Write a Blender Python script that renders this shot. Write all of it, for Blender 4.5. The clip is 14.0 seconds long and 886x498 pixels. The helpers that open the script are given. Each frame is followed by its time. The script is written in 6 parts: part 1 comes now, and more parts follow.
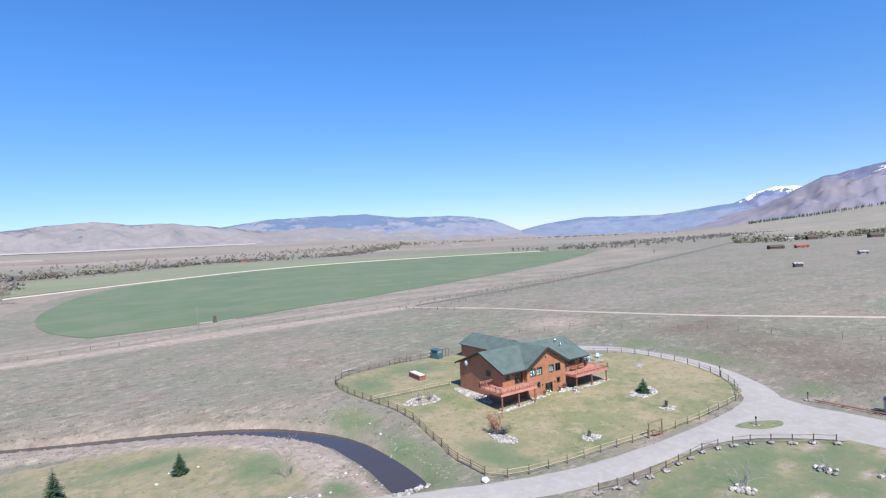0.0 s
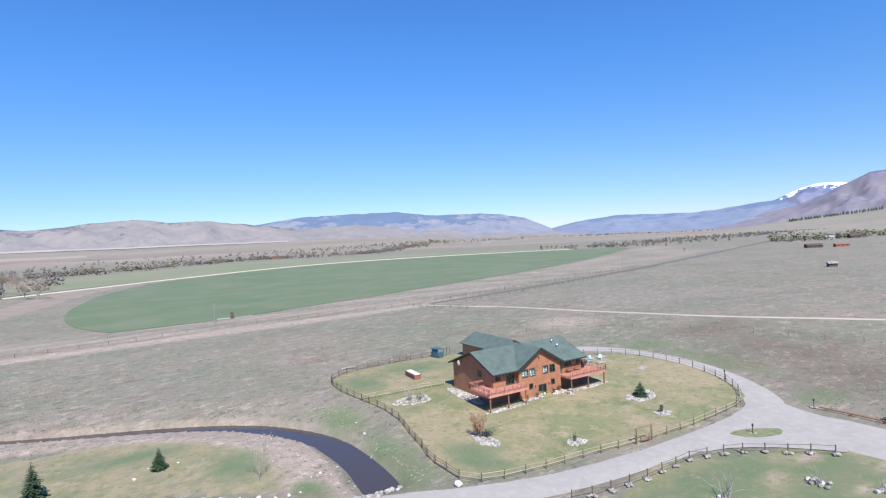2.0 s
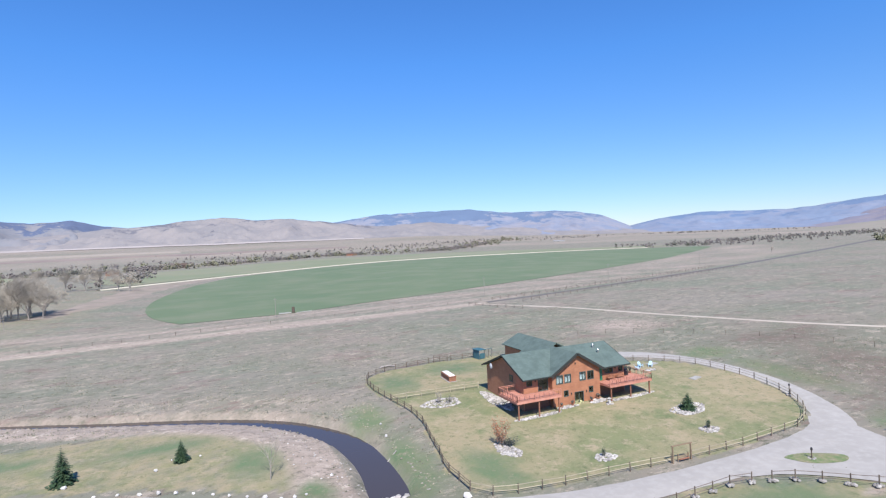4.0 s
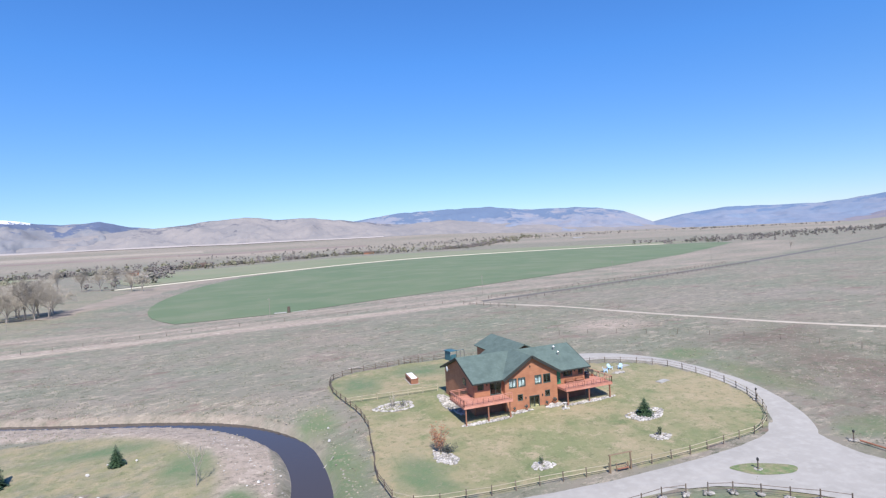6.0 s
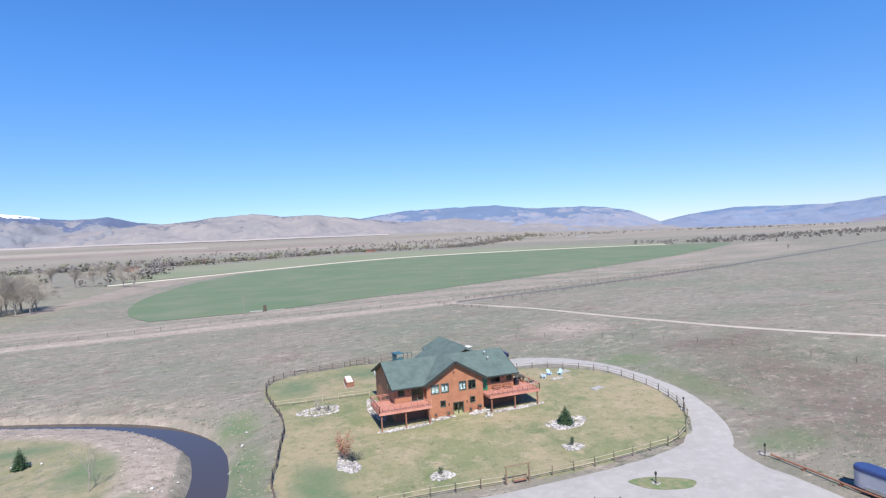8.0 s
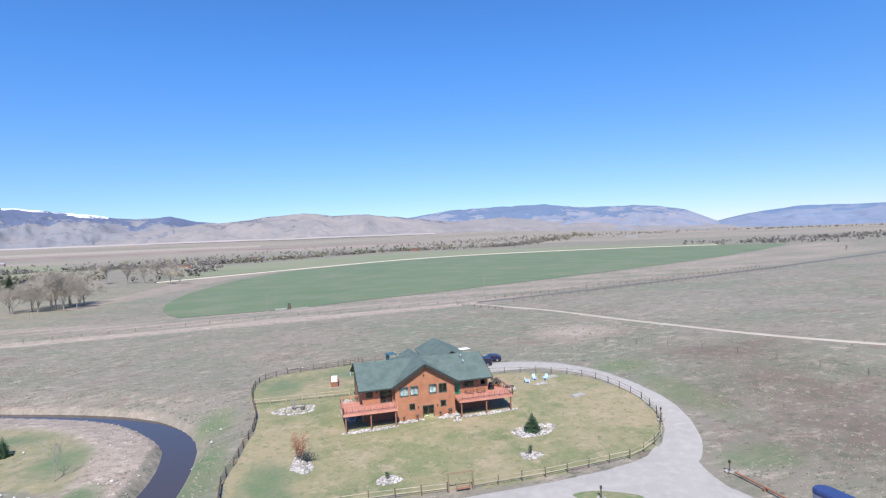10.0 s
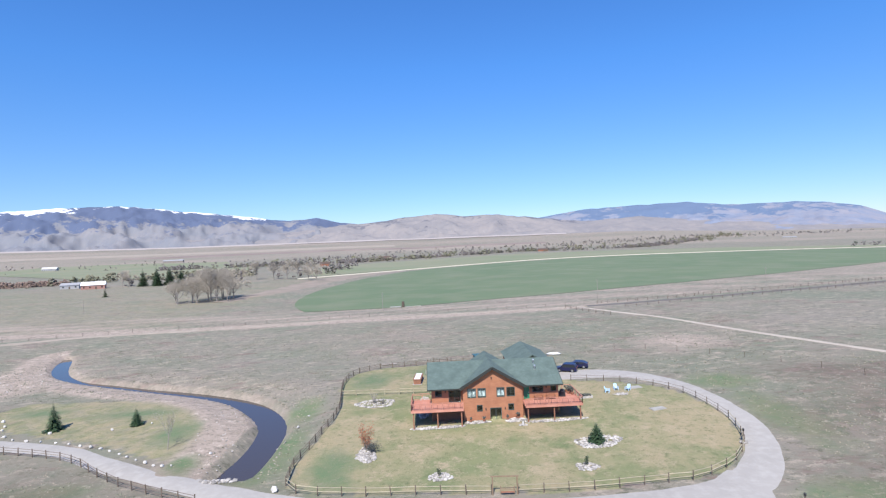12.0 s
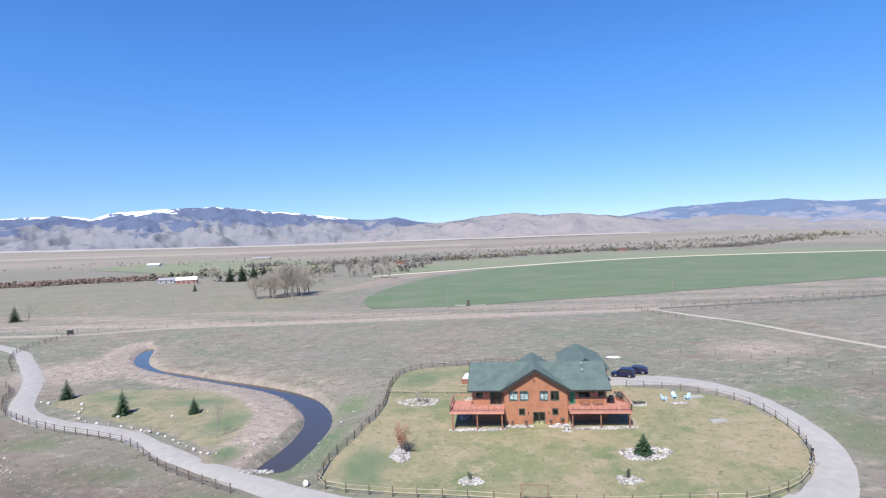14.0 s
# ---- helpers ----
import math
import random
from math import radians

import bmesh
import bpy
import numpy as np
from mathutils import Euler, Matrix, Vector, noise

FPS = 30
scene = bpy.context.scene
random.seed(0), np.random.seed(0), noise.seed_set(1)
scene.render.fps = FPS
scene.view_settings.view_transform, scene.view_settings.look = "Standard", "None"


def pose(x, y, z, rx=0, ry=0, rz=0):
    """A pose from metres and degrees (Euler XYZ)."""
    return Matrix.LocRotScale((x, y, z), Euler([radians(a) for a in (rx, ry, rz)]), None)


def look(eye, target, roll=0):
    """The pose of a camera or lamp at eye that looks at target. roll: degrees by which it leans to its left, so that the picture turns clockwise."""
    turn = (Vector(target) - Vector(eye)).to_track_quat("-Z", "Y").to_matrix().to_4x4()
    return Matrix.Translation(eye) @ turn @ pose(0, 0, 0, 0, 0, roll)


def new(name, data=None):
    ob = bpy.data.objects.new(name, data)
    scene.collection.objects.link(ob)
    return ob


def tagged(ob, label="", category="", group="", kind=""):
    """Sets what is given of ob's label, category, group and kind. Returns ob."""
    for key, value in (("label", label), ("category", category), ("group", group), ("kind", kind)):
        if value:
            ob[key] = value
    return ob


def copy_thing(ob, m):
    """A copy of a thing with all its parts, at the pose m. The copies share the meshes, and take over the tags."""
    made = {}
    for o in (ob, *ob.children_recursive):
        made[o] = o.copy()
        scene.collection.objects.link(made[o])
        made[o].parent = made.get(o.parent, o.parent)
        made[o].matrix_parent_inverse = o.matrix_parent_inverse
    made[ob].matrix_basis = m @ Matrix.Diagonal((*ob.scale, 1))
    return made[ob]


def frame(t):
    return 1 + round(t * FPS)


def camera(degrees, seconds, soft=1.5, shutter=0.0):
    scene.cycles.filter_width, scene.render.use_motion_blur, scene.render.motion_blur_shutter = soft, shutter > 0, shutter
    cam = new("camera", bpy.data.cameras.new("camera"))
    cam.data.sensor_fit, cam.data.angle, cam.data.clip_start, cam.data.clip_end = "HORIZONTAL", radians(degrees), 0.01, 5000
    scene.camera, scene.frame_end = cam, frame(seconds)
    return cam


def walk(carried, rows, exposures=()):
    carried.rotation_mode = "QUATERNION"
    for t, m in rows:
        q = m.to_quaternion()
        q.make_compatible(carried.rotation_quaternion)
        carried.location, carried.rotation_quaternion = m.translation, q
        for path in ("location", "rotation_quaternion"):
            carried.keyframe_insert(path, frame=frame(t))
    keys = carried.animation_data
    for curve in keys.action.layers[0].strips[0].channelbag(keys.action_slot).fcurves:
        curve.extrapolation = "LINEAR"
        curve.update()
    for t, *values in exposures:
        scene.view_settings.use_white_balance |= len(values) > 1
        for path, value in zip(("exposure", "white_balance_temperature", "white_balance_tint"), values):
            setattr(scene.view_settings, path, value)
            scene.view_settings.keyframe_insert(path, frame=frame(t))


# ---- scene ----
cam = camera(77.3, 14.0, soft=1.25)
PATH = [
    (0, (1.22, -0.5, 28.61), (23.3, 32.84, 27.91), -3.1),
    (0.5, (2.9, -1.62, 28.47), (24.78, 31.86, 27.77), -3.2),
    (1, (4.52, -2.3, 28.38), (26.22, 31.3, 27.68), -3.1),
    (1.5, (6.17, -2.65, 28.34), (27.59, 31.11, 27.56), -3.0),
    (2, (7.97, -2.89, 28.23), (28.15, 31.65, 27.49), -3.0),
    (2.5, (9.8, -2.98, 28.18), (28.68, 32.28, 27.46), -3.0),
    (3, (11.76, -2.97, 28.13), (29.16, 33.05, 27.43), -2.9),
    (5.5, (24.41, -4.36, 27.58), (38.63, 33.02, 26.88), -3.2),
    (6, (27.69, -5.1, 27.59), (41.63, 32.38, 26.85), -3.3),
    (6.5, (31.0, -5.55, 27.44), (44.76, 31.99, 26.64), -3.0),
    (7, (34.19, -6.4, 27.57), (47.81, 31.2, 26.69), -2.8),
    (7.5, (37.34, -7.33, 27.67), (50.86, 30.31, 26.81), -2.8),
    (10, (52.28, -10.65, 27.45), (62.35, 28.06, 26.7), -2.64),
    (10.5, (54.84, -11.76, 27.4), (62.58, 27.48, 26.77), -2.62),
    (11, (57.25, -13.09, 27.55), (62.47, 26.57, 27.01), -2.6),
    (11.5, (59.65, -13.91, 27.71), (62.15, 26.01, 27.33), -2.5),
    (12, (61.54, -13.73, 27.77), (62.3, 26.25, 27.43), -2.5),
    (12.5, (63.18, -13.28, 27.76), (61.74, 26.7, 27.52), -2.4),
    (13, (64.53, -12.66, 27.62), (61.25, 27.2, 27.4), -2.4),
    (13.5, (65.72, -12.02, 27.43), (61.54, 27.76, 27.23), -2.3),
    (14, (67.02, -11.39, 27.24), (62.2, 28.31, 27.06), -2.3),
]
walk(cam, [(t, look(eye, target, roll)) for t, eye, target, roll in PATH])


# ---- world, sun, exposure ----
SUN = Vector((-0.135, -0.62, 0.80)).normalized()
world = bpy.data.worlds.new("sky")
scene.world = world
world.use_nodes = True
wn = world.node_tree.nodes
wl = world.node_tree.links
sky = wn.new("ShaderNodeTexSky")
sky.sky_type = "NISHITA"
sky.sun_disc = False
sky.sun_elevation = math.asin(SUN.z)
sky.sun_rotation = math.atan2(SUN.x, SUN.y)
sky.altitude = 1500.0
sky.air_density = 1.0
sky.dust_density = 0.1
sky.ozone_density = 3.0
# the clear mountain air deepens the blue towards the zenith
way = wn.new("ShaderNodeTexCoord")
up = wn.new("ShaderNodeSeparateXYZ")
wl.new(way.outputs["Generated"], up.inputs[0])
depth = wn.new("ShaderNodeValToRGB")
for pos, tone in ((0.0, (0.64, 0.685, 0.85, 1)), (0.12, (0.59, 0.78, 1.0, 1)), (0.3, (0.50, 0.93, 1.38, 1)), (0.5, (0.48, 0.95, 1.5, 1))):
    stop = depth.color_ramp.elements[0] if pos == 0 else depth.color_ramp.elements.new(pos)
    stop.position, stop.color = pos, tone
depth.color_ramp.elements[-1].color = (0.48, 0.95, 1.5, 1)
wl.new(up.outputs["Z"], depth.inputs[0])
tint = wn.new("ShaderNodeMix")
tint.data_type, tint.blend_type = "RGBA", "MULTIPLY"
tint.inputs[0].default_value = 1.0
wl.new(sky.outputs["Color"], tint.inputs[6])
wl.new(depth.outputs["Color"], tint.inputs[7])
wl.new(tint.outputs[2], wn["Background"].inputs["Color"])
wn["Background"].inputs["Strength"].default_value = 0.099
sun_data = bpy.data.lights.new("sun", "SUN")
sun_data.energy = 4.6
sun_data.angle = radians(0.53)
sun_data.color = (1.0, 0.95, 0.87)
sun = new("sun", sun_data)
sun.matrix_world = look(SUN * 100, (0, 0, 0))
scene.view_settings.exposure = 0.62


# ---- materials ----
def ramp_mix(nt, fac, a, b):
    m = nt.nodes.new("ShaderNodeMix")
    m.data_type = "RGBA"
    nt.links.new(fac, m.inputs[0])
    for value, slot in ((a, 6), (b, 7)):
        if isinstance(value, tuple):
            m.inputs[slot].default_value = (*value, 1)
        else:
            nt.links.new(value, m.inputs[slot])
    return m.outputs[2]


def tex(nt, coord, scale, detail=4.0, rough=0.6, lo=0.35, hi=0.65, stretch=(1, 1, 1)):
    """A noise mask between 0 and 1."""
    mp = nt.nodes.new("ShaderNodeMapping")
    mp.inputs["Scale"].default_value = stretch
    nt.links.new(coord, mp.inputs["Vector"])
    n = nt.nodes.new("ShaderNodeTexNoise")
    n.inputs["Scale"].default_value = scale
    n.inputs["Detail"].default_value = detail
    n.inputs["Roughness"].default_value = rough
    nt.links.new(mp.outputs[0], n.inputs["Vector"])
    r = nt.nodes.new("ShaderNodeMapRange")
    r.inputs["From Min"].default_value = lo
    r.inputs["From Max"].default_value = hi
    nt.links.new(n.outputs["Fac"], r.inputs["Value"])
    return r.outputs["Result"]


def math_node(nt, op, a, b):
    m = nt.nodes.new("ShaderNodeMath")
    m.operation = op
    m.use_clamp = True
    for i, v in enumerate((a, b)):
        if isinstance(v, (int, float)):
            m.inputs[i].default_value = v
        else:
            nt.links.new(v, m.inputs[i])
    return m.outputs[0]


def start(name, rough=0.8, metal=0.0):
    m = bpy.data.materials.new(name)
    m.use_nodes = True
    nt = m.node_tree
    p = nt.nodes["Principled BSDF"]
    p.inputs["Roughness"].default_value = rough
    p.inputs["Metallic"].default_value = metal
    tc = nt.nodes.new("ShaderNodeTexCoord")
    return m, nt, p, tc.outputs["Object"]


def bump(nt, p, height, strength, dist):
    b = nt.nodes.new("ShaderNodeBump")
    b.inputs["Strength"].default_value = strength
    b.inputs["Distance"].default_value = dist
    nt.links.new(height, b.inputs["Height"])
    nt.links.new(b.outputs[0], p.inputs["Normal"])


def surf(name, a, b, scale, c=None, scale2=1.0, rough=0.8, metal=0.0, relief=0.3, dist=0.02, vary=0.0, stretch=(1, 1, 1), islands=False):
    """Two or three colours mixed by noise at two scales, with fine relief; vary: brightness by object or by island."""
    m, nt, p, co = start(name, rough, metal)
    col = ramp_mix(nt, tex(nt, co, scale, stretch=stretch), a, b)
    if c:
        col = ramp_mix(nt, tex(nt, co, scale2, lo=0.45, hi=0.7), col, c)
    if vary:
        hsv = nt.nodes.new("ShaderNodeHueSaturation")
        src = nt.nodes.new("ShaderNodeNewGeometry").outputs["Random Per Island"] if islands else nt.nodes.new("ShaderNodeObjectInfo").outputs["Random"]
        r = nt.nodes.new("ShaderNodeMapRange")
        r.inputs["To Min"].default_value = 1 - vary
        r.inputs["To Max"].default_value = 1 + vary
        nt.links.new(src, r.inputs["Value"])
        nt.links.new(r.outputs["Result"], hsv.inputs["Value"])
        nt.links.new(col, hsv.inputs["Color"])
        col = hsv.outputs["Color"]
    nt.links.new(col, p.inputs["Base Color"])
    if relief:
        bump(nt, p, tex(nt, co, scale * 3, stretch=stretch), relief, dist)
    return m


M_siding = surf("stained_siding", (0.40, 0.178, 0.098), (0.34, 0.145, 0.078), 1.2, (0.29, 0.12, 0.065), 0.6, 0.7, relief=0.4, dist=0.01, stretch=(1, 1, 6))
M_roof = surf("green_shingles", (0.085, 0.122, 0.108), (0.108, 0.148, 0.134), 2.5, (0.07, 0.10, 0.09), 0.6, 0.9, relief=0.6, dist=0.02)
M_fascia_shadow = surf("fascia_with_eave_shadow", (0.022, 0.024, 0.022), (0.03, 0.032, 0.028), 3, rough=0.7)
M_deck = surf("red_deck_stain", (0.46, 0.20, 0.145), (0.40, 0.17, 0.12), 1.5, (0.5, 0.24, 0.18), 0.8, 0.75, stretch=(1, 6, 1), vary=0.12)
M_timber = surf("brown_timber", (0.30, 0.13, 0.08), (0.22, 0.10, 0.06), 3, rough=0.8, vary=0.12)
M_found = surf("shaded_foundation", (0.20, 0.10, 0.07), (0.16, 0.08, 0.055), 2, rough=0.9)
M_frame = surf("dark_green_frame", (0.05, 0.075, 0.07), (0.06, 0.085, 0.08), 4, rough=0.5, relief=0)
M_green = surf("green_door_paint", (0.02, 0.16, 0.09), (0.025, 0.18, 0.10), 3, rough=0.5, relief=0)
M_white = surf("white_enamel", (0.8, 0.8, 0.79), (0.72, 0.72, 0.7), 3, rough=0.5, relief=0.1)
M_skyreflect = surf("pale_sky_reflection", (0.36, 0.42, 0.45), (0.28, 0.33, 0.36), 8, rough=0.9, stretch=(6, 1, 0.3))
M_inside = surf("interior_plaster", (0.12, 0.115, 0.11), (0.10, 0.095, 0.09), 1, rough=0.9)
M_metal = surf("galvanised_metal", (0.55, 0.56, 0.57), (0.45, 0.46, 0.48), 3, rough=0.35, metal=0.9)
M_black = surf("black_plastic", (0.02, 0.02, 0.022), (0.03, 0.03, 0.03), 4, rough=0.5, relief=0)
M_stone = surf("pale_fieldstone", (0.35, 0.325, 0.30), (0.25, 0.23, 0.215), 2, (0.46, 0.435, 0.41), 1.0, 0.9, vary=0.45, islands=True, dist=0.05)
M_rock = surf("grey_rock", (0.25, 0.232, 0.215), (0.18, 0.165, 0.155), 2, (0.33, 0.31, 0.29), 1.0, 0.9, vary=0.4, islands=True, dist=0.05)
M_boulder = surf("white_boulder", (0.55, 0.53, 0.5), (0.42, 0.4, 0.38), 3, rough=0.9, dist=0.05, vary=0.15)
M_gravel = surf("gravel_road", (0.335, 0.313, 0.29), (0.305, 0.285, 0.262), 0.2, (0.365, 0.343, 0.318), 0.9, 0.95, relief=0.4, dist=0.02)
M_slab = surf("concrete_slab", (0.36, 0.345, 0.32), (0.29, 0.275, 0.255), 1, rough=0.9)
M_post = surf("weathered_dark_post", (0.10, 0.075, 0.06), (0.14, 0.11, 0.085), 4, rough=0.9, vary=0.25)
M_rail = surf("pale_peeled_rail", (0.40, 0.35, 0.25), (0.32, 0.28, 0.2), 3, rough=0.9, vary=0.2)
M_railD = surf("dark_rail", (0.13, 0.10, 0.085), (0.17, 0.13, 0.11), 3, rough=0.9, vary=0.2)
M_spruce = surf("spruce_needles", (0.022, 0.05, 0.022), (0.045, 0.085, 0.035), 2.5, rough=0.8, vary=0.35, islands=True, relief=0)
M_bark = surf("grey_bark", (0.22, 0.19, 0.17), (0.30, 0.27, 0.24), 4, rough=0.95)
M_twig = surf("pale_twigs", (0.40, 0.355, 0.30), (0.32, 0.285, 0.235), 1, rough=0.95, vary=0.2, islands=True, relief=0)
M_rust = surf("rusty_leaves", (0.36, 0.16, 0.09), (0.28, 0.13, 0.08), 3, rough=0.9, vary=0.3, islands=True, relief=0)
M_driftwood = surf("silver_driftwood", (0.34, 0.31, 0.285), (0.26, 0.235, 0.215), 4, rough=0.9)
M_shrub = surf("dark_shrub", (0.05, 0.07, 0.06), (0.09, 0.085, 0.08), 3, rough=0.9, vary=0.3, islands=True, relief=0)
M_brick = surf("red_barn_paint", (0.32, 0.115, 0.09), (0.26, 0.095, 0.075), 1, rough=0.8)
M_brown = surf("brown_cladding", (0.10, 0.068, 0.055), (0.08, 0.056, 0.046), 1, rough=0.8)
M_greyroof = surf("grey_metal_roof", (0.34, 0.34, 0.35), (0.28, 0.28, 0.29), 1, rough=0.5)
M_teal = surf("teal_painted_wood", (0.045, 0.13, 0.16), (0.035, 0.10, 0.125), 2, rough=0.6)
M_chair = surf("pale_blue_plastic", (0.42, 0.62, 0.82), (0.5, 0.68, 0.85), 2, rough=0.4, relief=0)
M_car = surf("dark_blue_car_paint", (0.010, 0.012, 0.048), (0.012, 0.014, 0.055), 2, rough=0.3, relief=0)
M_tyre = surf("tyre_rubber", (0.02, 0.02, 0.02), (0.03, 0.03, 0.03), 6, rough=0.9, relief=0)
M_crown = surf("river_trees", (0.155, 0.135, 0.13), (0.19, 0.165, 0.155), 0.05, (0.105, 0.115, 0.085), 0.02, 0.95, vary=0.35, islands=True, relief=0)
M_crownpale = surf("budding_trees", (0.185, 0.165, 0.125), (0.15, 0.155, 0.095), 0.05, rough=0.95, vary=0.3, islands=True, relief=0)
M_redwillow = surf("red_willow", (0.23, 0.165, 0.135), (0.195, 0.145, 0.12), 0.05, rough=0.95, vary=0.3, islands=True, relief=0)

M_glass, nt, p, co = start("window_glass", 0.03)
p.inputs["Base Color"].default_value = (0.75, 0.82, 0.84, 1)
p.inputs["Transmission Weight"].default_value = 1.0
p.inputs["IOR"].default_value = 1.5
M_carglass, nt, p, co = start("tinted_car_glass", 0.05)
p.inputs["Base Color"].default_value = (0.02, 0.025, 0.03, 1)

M_water, nt, p, co = start("stream_water", 0.06)
p.inputs["Base Color"].default_value = (0.058, 0.047, 0.044, 1)
p.inputs["IOR"].default_value = 1.33
bump(nt, p, tex(nt, co, 1.6, 3), 0.05, 0.03)

# ground cover: pasture, with lawn, straw and lush parts given by the "cover" colours
M_ground, nt, p, co = start("pasture", 0.95)
att = nt.nodes.new("ShaderNodeVertexColor")
att.layer_name = "cover"
sep = nt.nodes.new("ShaderNodeSeparateColor")
nt.links.new(att.outputs["Color"], sep.inputs[0])
streak = (1, 1.6, 1)
base = ramp_mix(nt, tex(nt, co, 0.03, 6, 0.65, 0.36, 0.64, streak), (0.235, 0.194, 0.157), (0.158, 0.17, 0.12))
base = ramp_mix(nt, tex(nt, co, 0.011, 5, 0.6, 0.42, 0.66), base, (0.228, 0.198, 0.164))
base = ramp_mix(nt, tex(nt, co, 0.016, 5, 0.65, 0.5, 0.66, (1, 1.3, 1)), base, (0.16, 0.174, 0.124))
base = ramp_mix(nt, tex(nt, co, 0.1, 6, 0.7, 0.52, 0.72), base, (0.135, 0.148, 0.098))
base = ramp_mix(nt, tex(nt, co, 0.05, 7, 0.75, 0.55, 0.66, (1, 2.2, 1)), base, (0.18, 0.125, 0.105))
base = ramp_mix(nt, tex(nt, co, 0.22, 8, 0.85, 0.53, 0.60, (1, 1.8, 1)), base, (0.33, 0.282, 0.225))
base = ramp_mix(nt, tex(nt, co, 0.4, 8, 0.85, 0.53, 0.61, (1, 1.6, 1)), base, (0.095, 0.098, 0.066))
lawn = ramp_mix(nt, tex(nt, co, 0.055, 7, 0.72, 0.42, 0.60), (0.29, 0.24, 0.145), (0.185, 0.195, 0.095))
lawn = ramp_mix(nt, tex(nt, co, 0.12, 7, 0.75, 0.5, 0.66), lawn, (0.14, 0.168, 0.075))
lawn = ramp_mix(nt, tex(nt, co, 0.3, 8, 0.85, 0.51, 0.62), lawn, (0.33, 0.27, 0.175))
lawn = ramp_mix(nt, tex(nt, co, 0.8, 7, 0.85, 0.52, 0.66), lawn, (0.115, 0.13, 0.06))
straw = ramp_mix(nt, tex(nt, co, 0.5, 6, 0.75, 0.4, 0.62), (0.37, 0.302, 0.25), (0.28, 0.228, 0.185))
straw = ramp_mix(nt, tex(nt, co, 0.6, 7, 0.85, 0.52, 0.60, (1, 1.5, 1)), straw, (0.155, 0.13, 0.10))
straw = ramp_mix(nt, tex(nt, co, 0.33, 6, 0.8, 0.56, 0.64), straw, (0.50, 0.42, 0.35))
lush = ramp_mix(nt, tex(nt, co, 0.3, 5, 0.7), (0.105, 0.158, 0.075), (0.16, 0.172, 0.098))
lush = ramp_mix(nt, tex(nt, co, 0.7, 7, 0.8, 0.54, 0.64), lush, (0.215, 0.20, 0.13))
edge = tex(nt, co, 0.35, 5, 0.7, 0.25, 0.75)


def masked(channel, lo=0.35, hi=0.65):
    """The cover's channel with a ragged edge."""
    s = math_node(nt, "ADD", sep.outputs[channel], 0.0)
    a = nt.nodes.new("ShaderNodeMath")
    a.operation = "MULTIPLY_ADD"
    nt.links.new(edge, a.inputs[0])
    a.inputs[1].default_value = 0.5
    nt.links.new(s, a.inputs[2])
    r = nt.nodes.new("ShaderNodeMapRange")
    r.inputs["From Min"].default_value = lo + 0.15
    r.inputs["From Max"].default_value = hi + 0.35
    nt.links.new(a.outputs[0], r.inputs["Value"])
    return r.outputs["Result"]


col = ramp_mix(nt, masked("Red"), base, lawn)
col = ramp_mix(nt, masked("Green"), col, straw)
col = ramp_mix(nt, masked("Blue"), col, lush)
soil = ramp_mix(nt, tex(nt, co, 0.4, 7, 0.8, 0.45, 0.62), (0.15, 0.108, 0.086), (0.088, 0.088, 0.06))
soil = ramp_mix(nt, tex(nt, co, 0.7, 8, 0.85, 0.55, 0.62), soil, (0.34, 0.29, 0.235))
bare = nt.nodes.new("ShaderNodeMath")
bare.operation = "MULTIPLY"
nt.links.new(att.outputs["Alpha"], bare.inputs[0])
nt.links.new(tex(nt, co, 0.09, 6, 0.7, 0.25, 0.5), bare.inputs[1])
col = ramp_mix(nt, bare.outputs[0], col, soil)
nt.links.new(col, p.inputs["Base Color"])
bump(nt, p, tex(nt, co, 0.8, 8, 0.8), 0.5, 0.12)

M_field = surf("young_crop", (0.10, 0.146, 0.075), (0.122, 0.16, 0.086), 0.012, (0.155, 0.175, 0.108), 0.03, 0.95, relief=0.2, dist=0.1)
M_field2 = surf("pale_crop", (0.175, 0.20, 0.115), (0.22, 0.215, 0.14), 0.008, rough=0.95)
M_track = surf("pale_track", (0.42, 0.37, 0.31), (0.36, 0.31, 0.26), 0.2, rough=0.95)
M_dirt = surf("bare_soil", (0.31, 0.262, 0.215), (0.27, 0.23, 0.185), 0.05, (0.36, 0.31, 0.255), 0.15, 0.95)


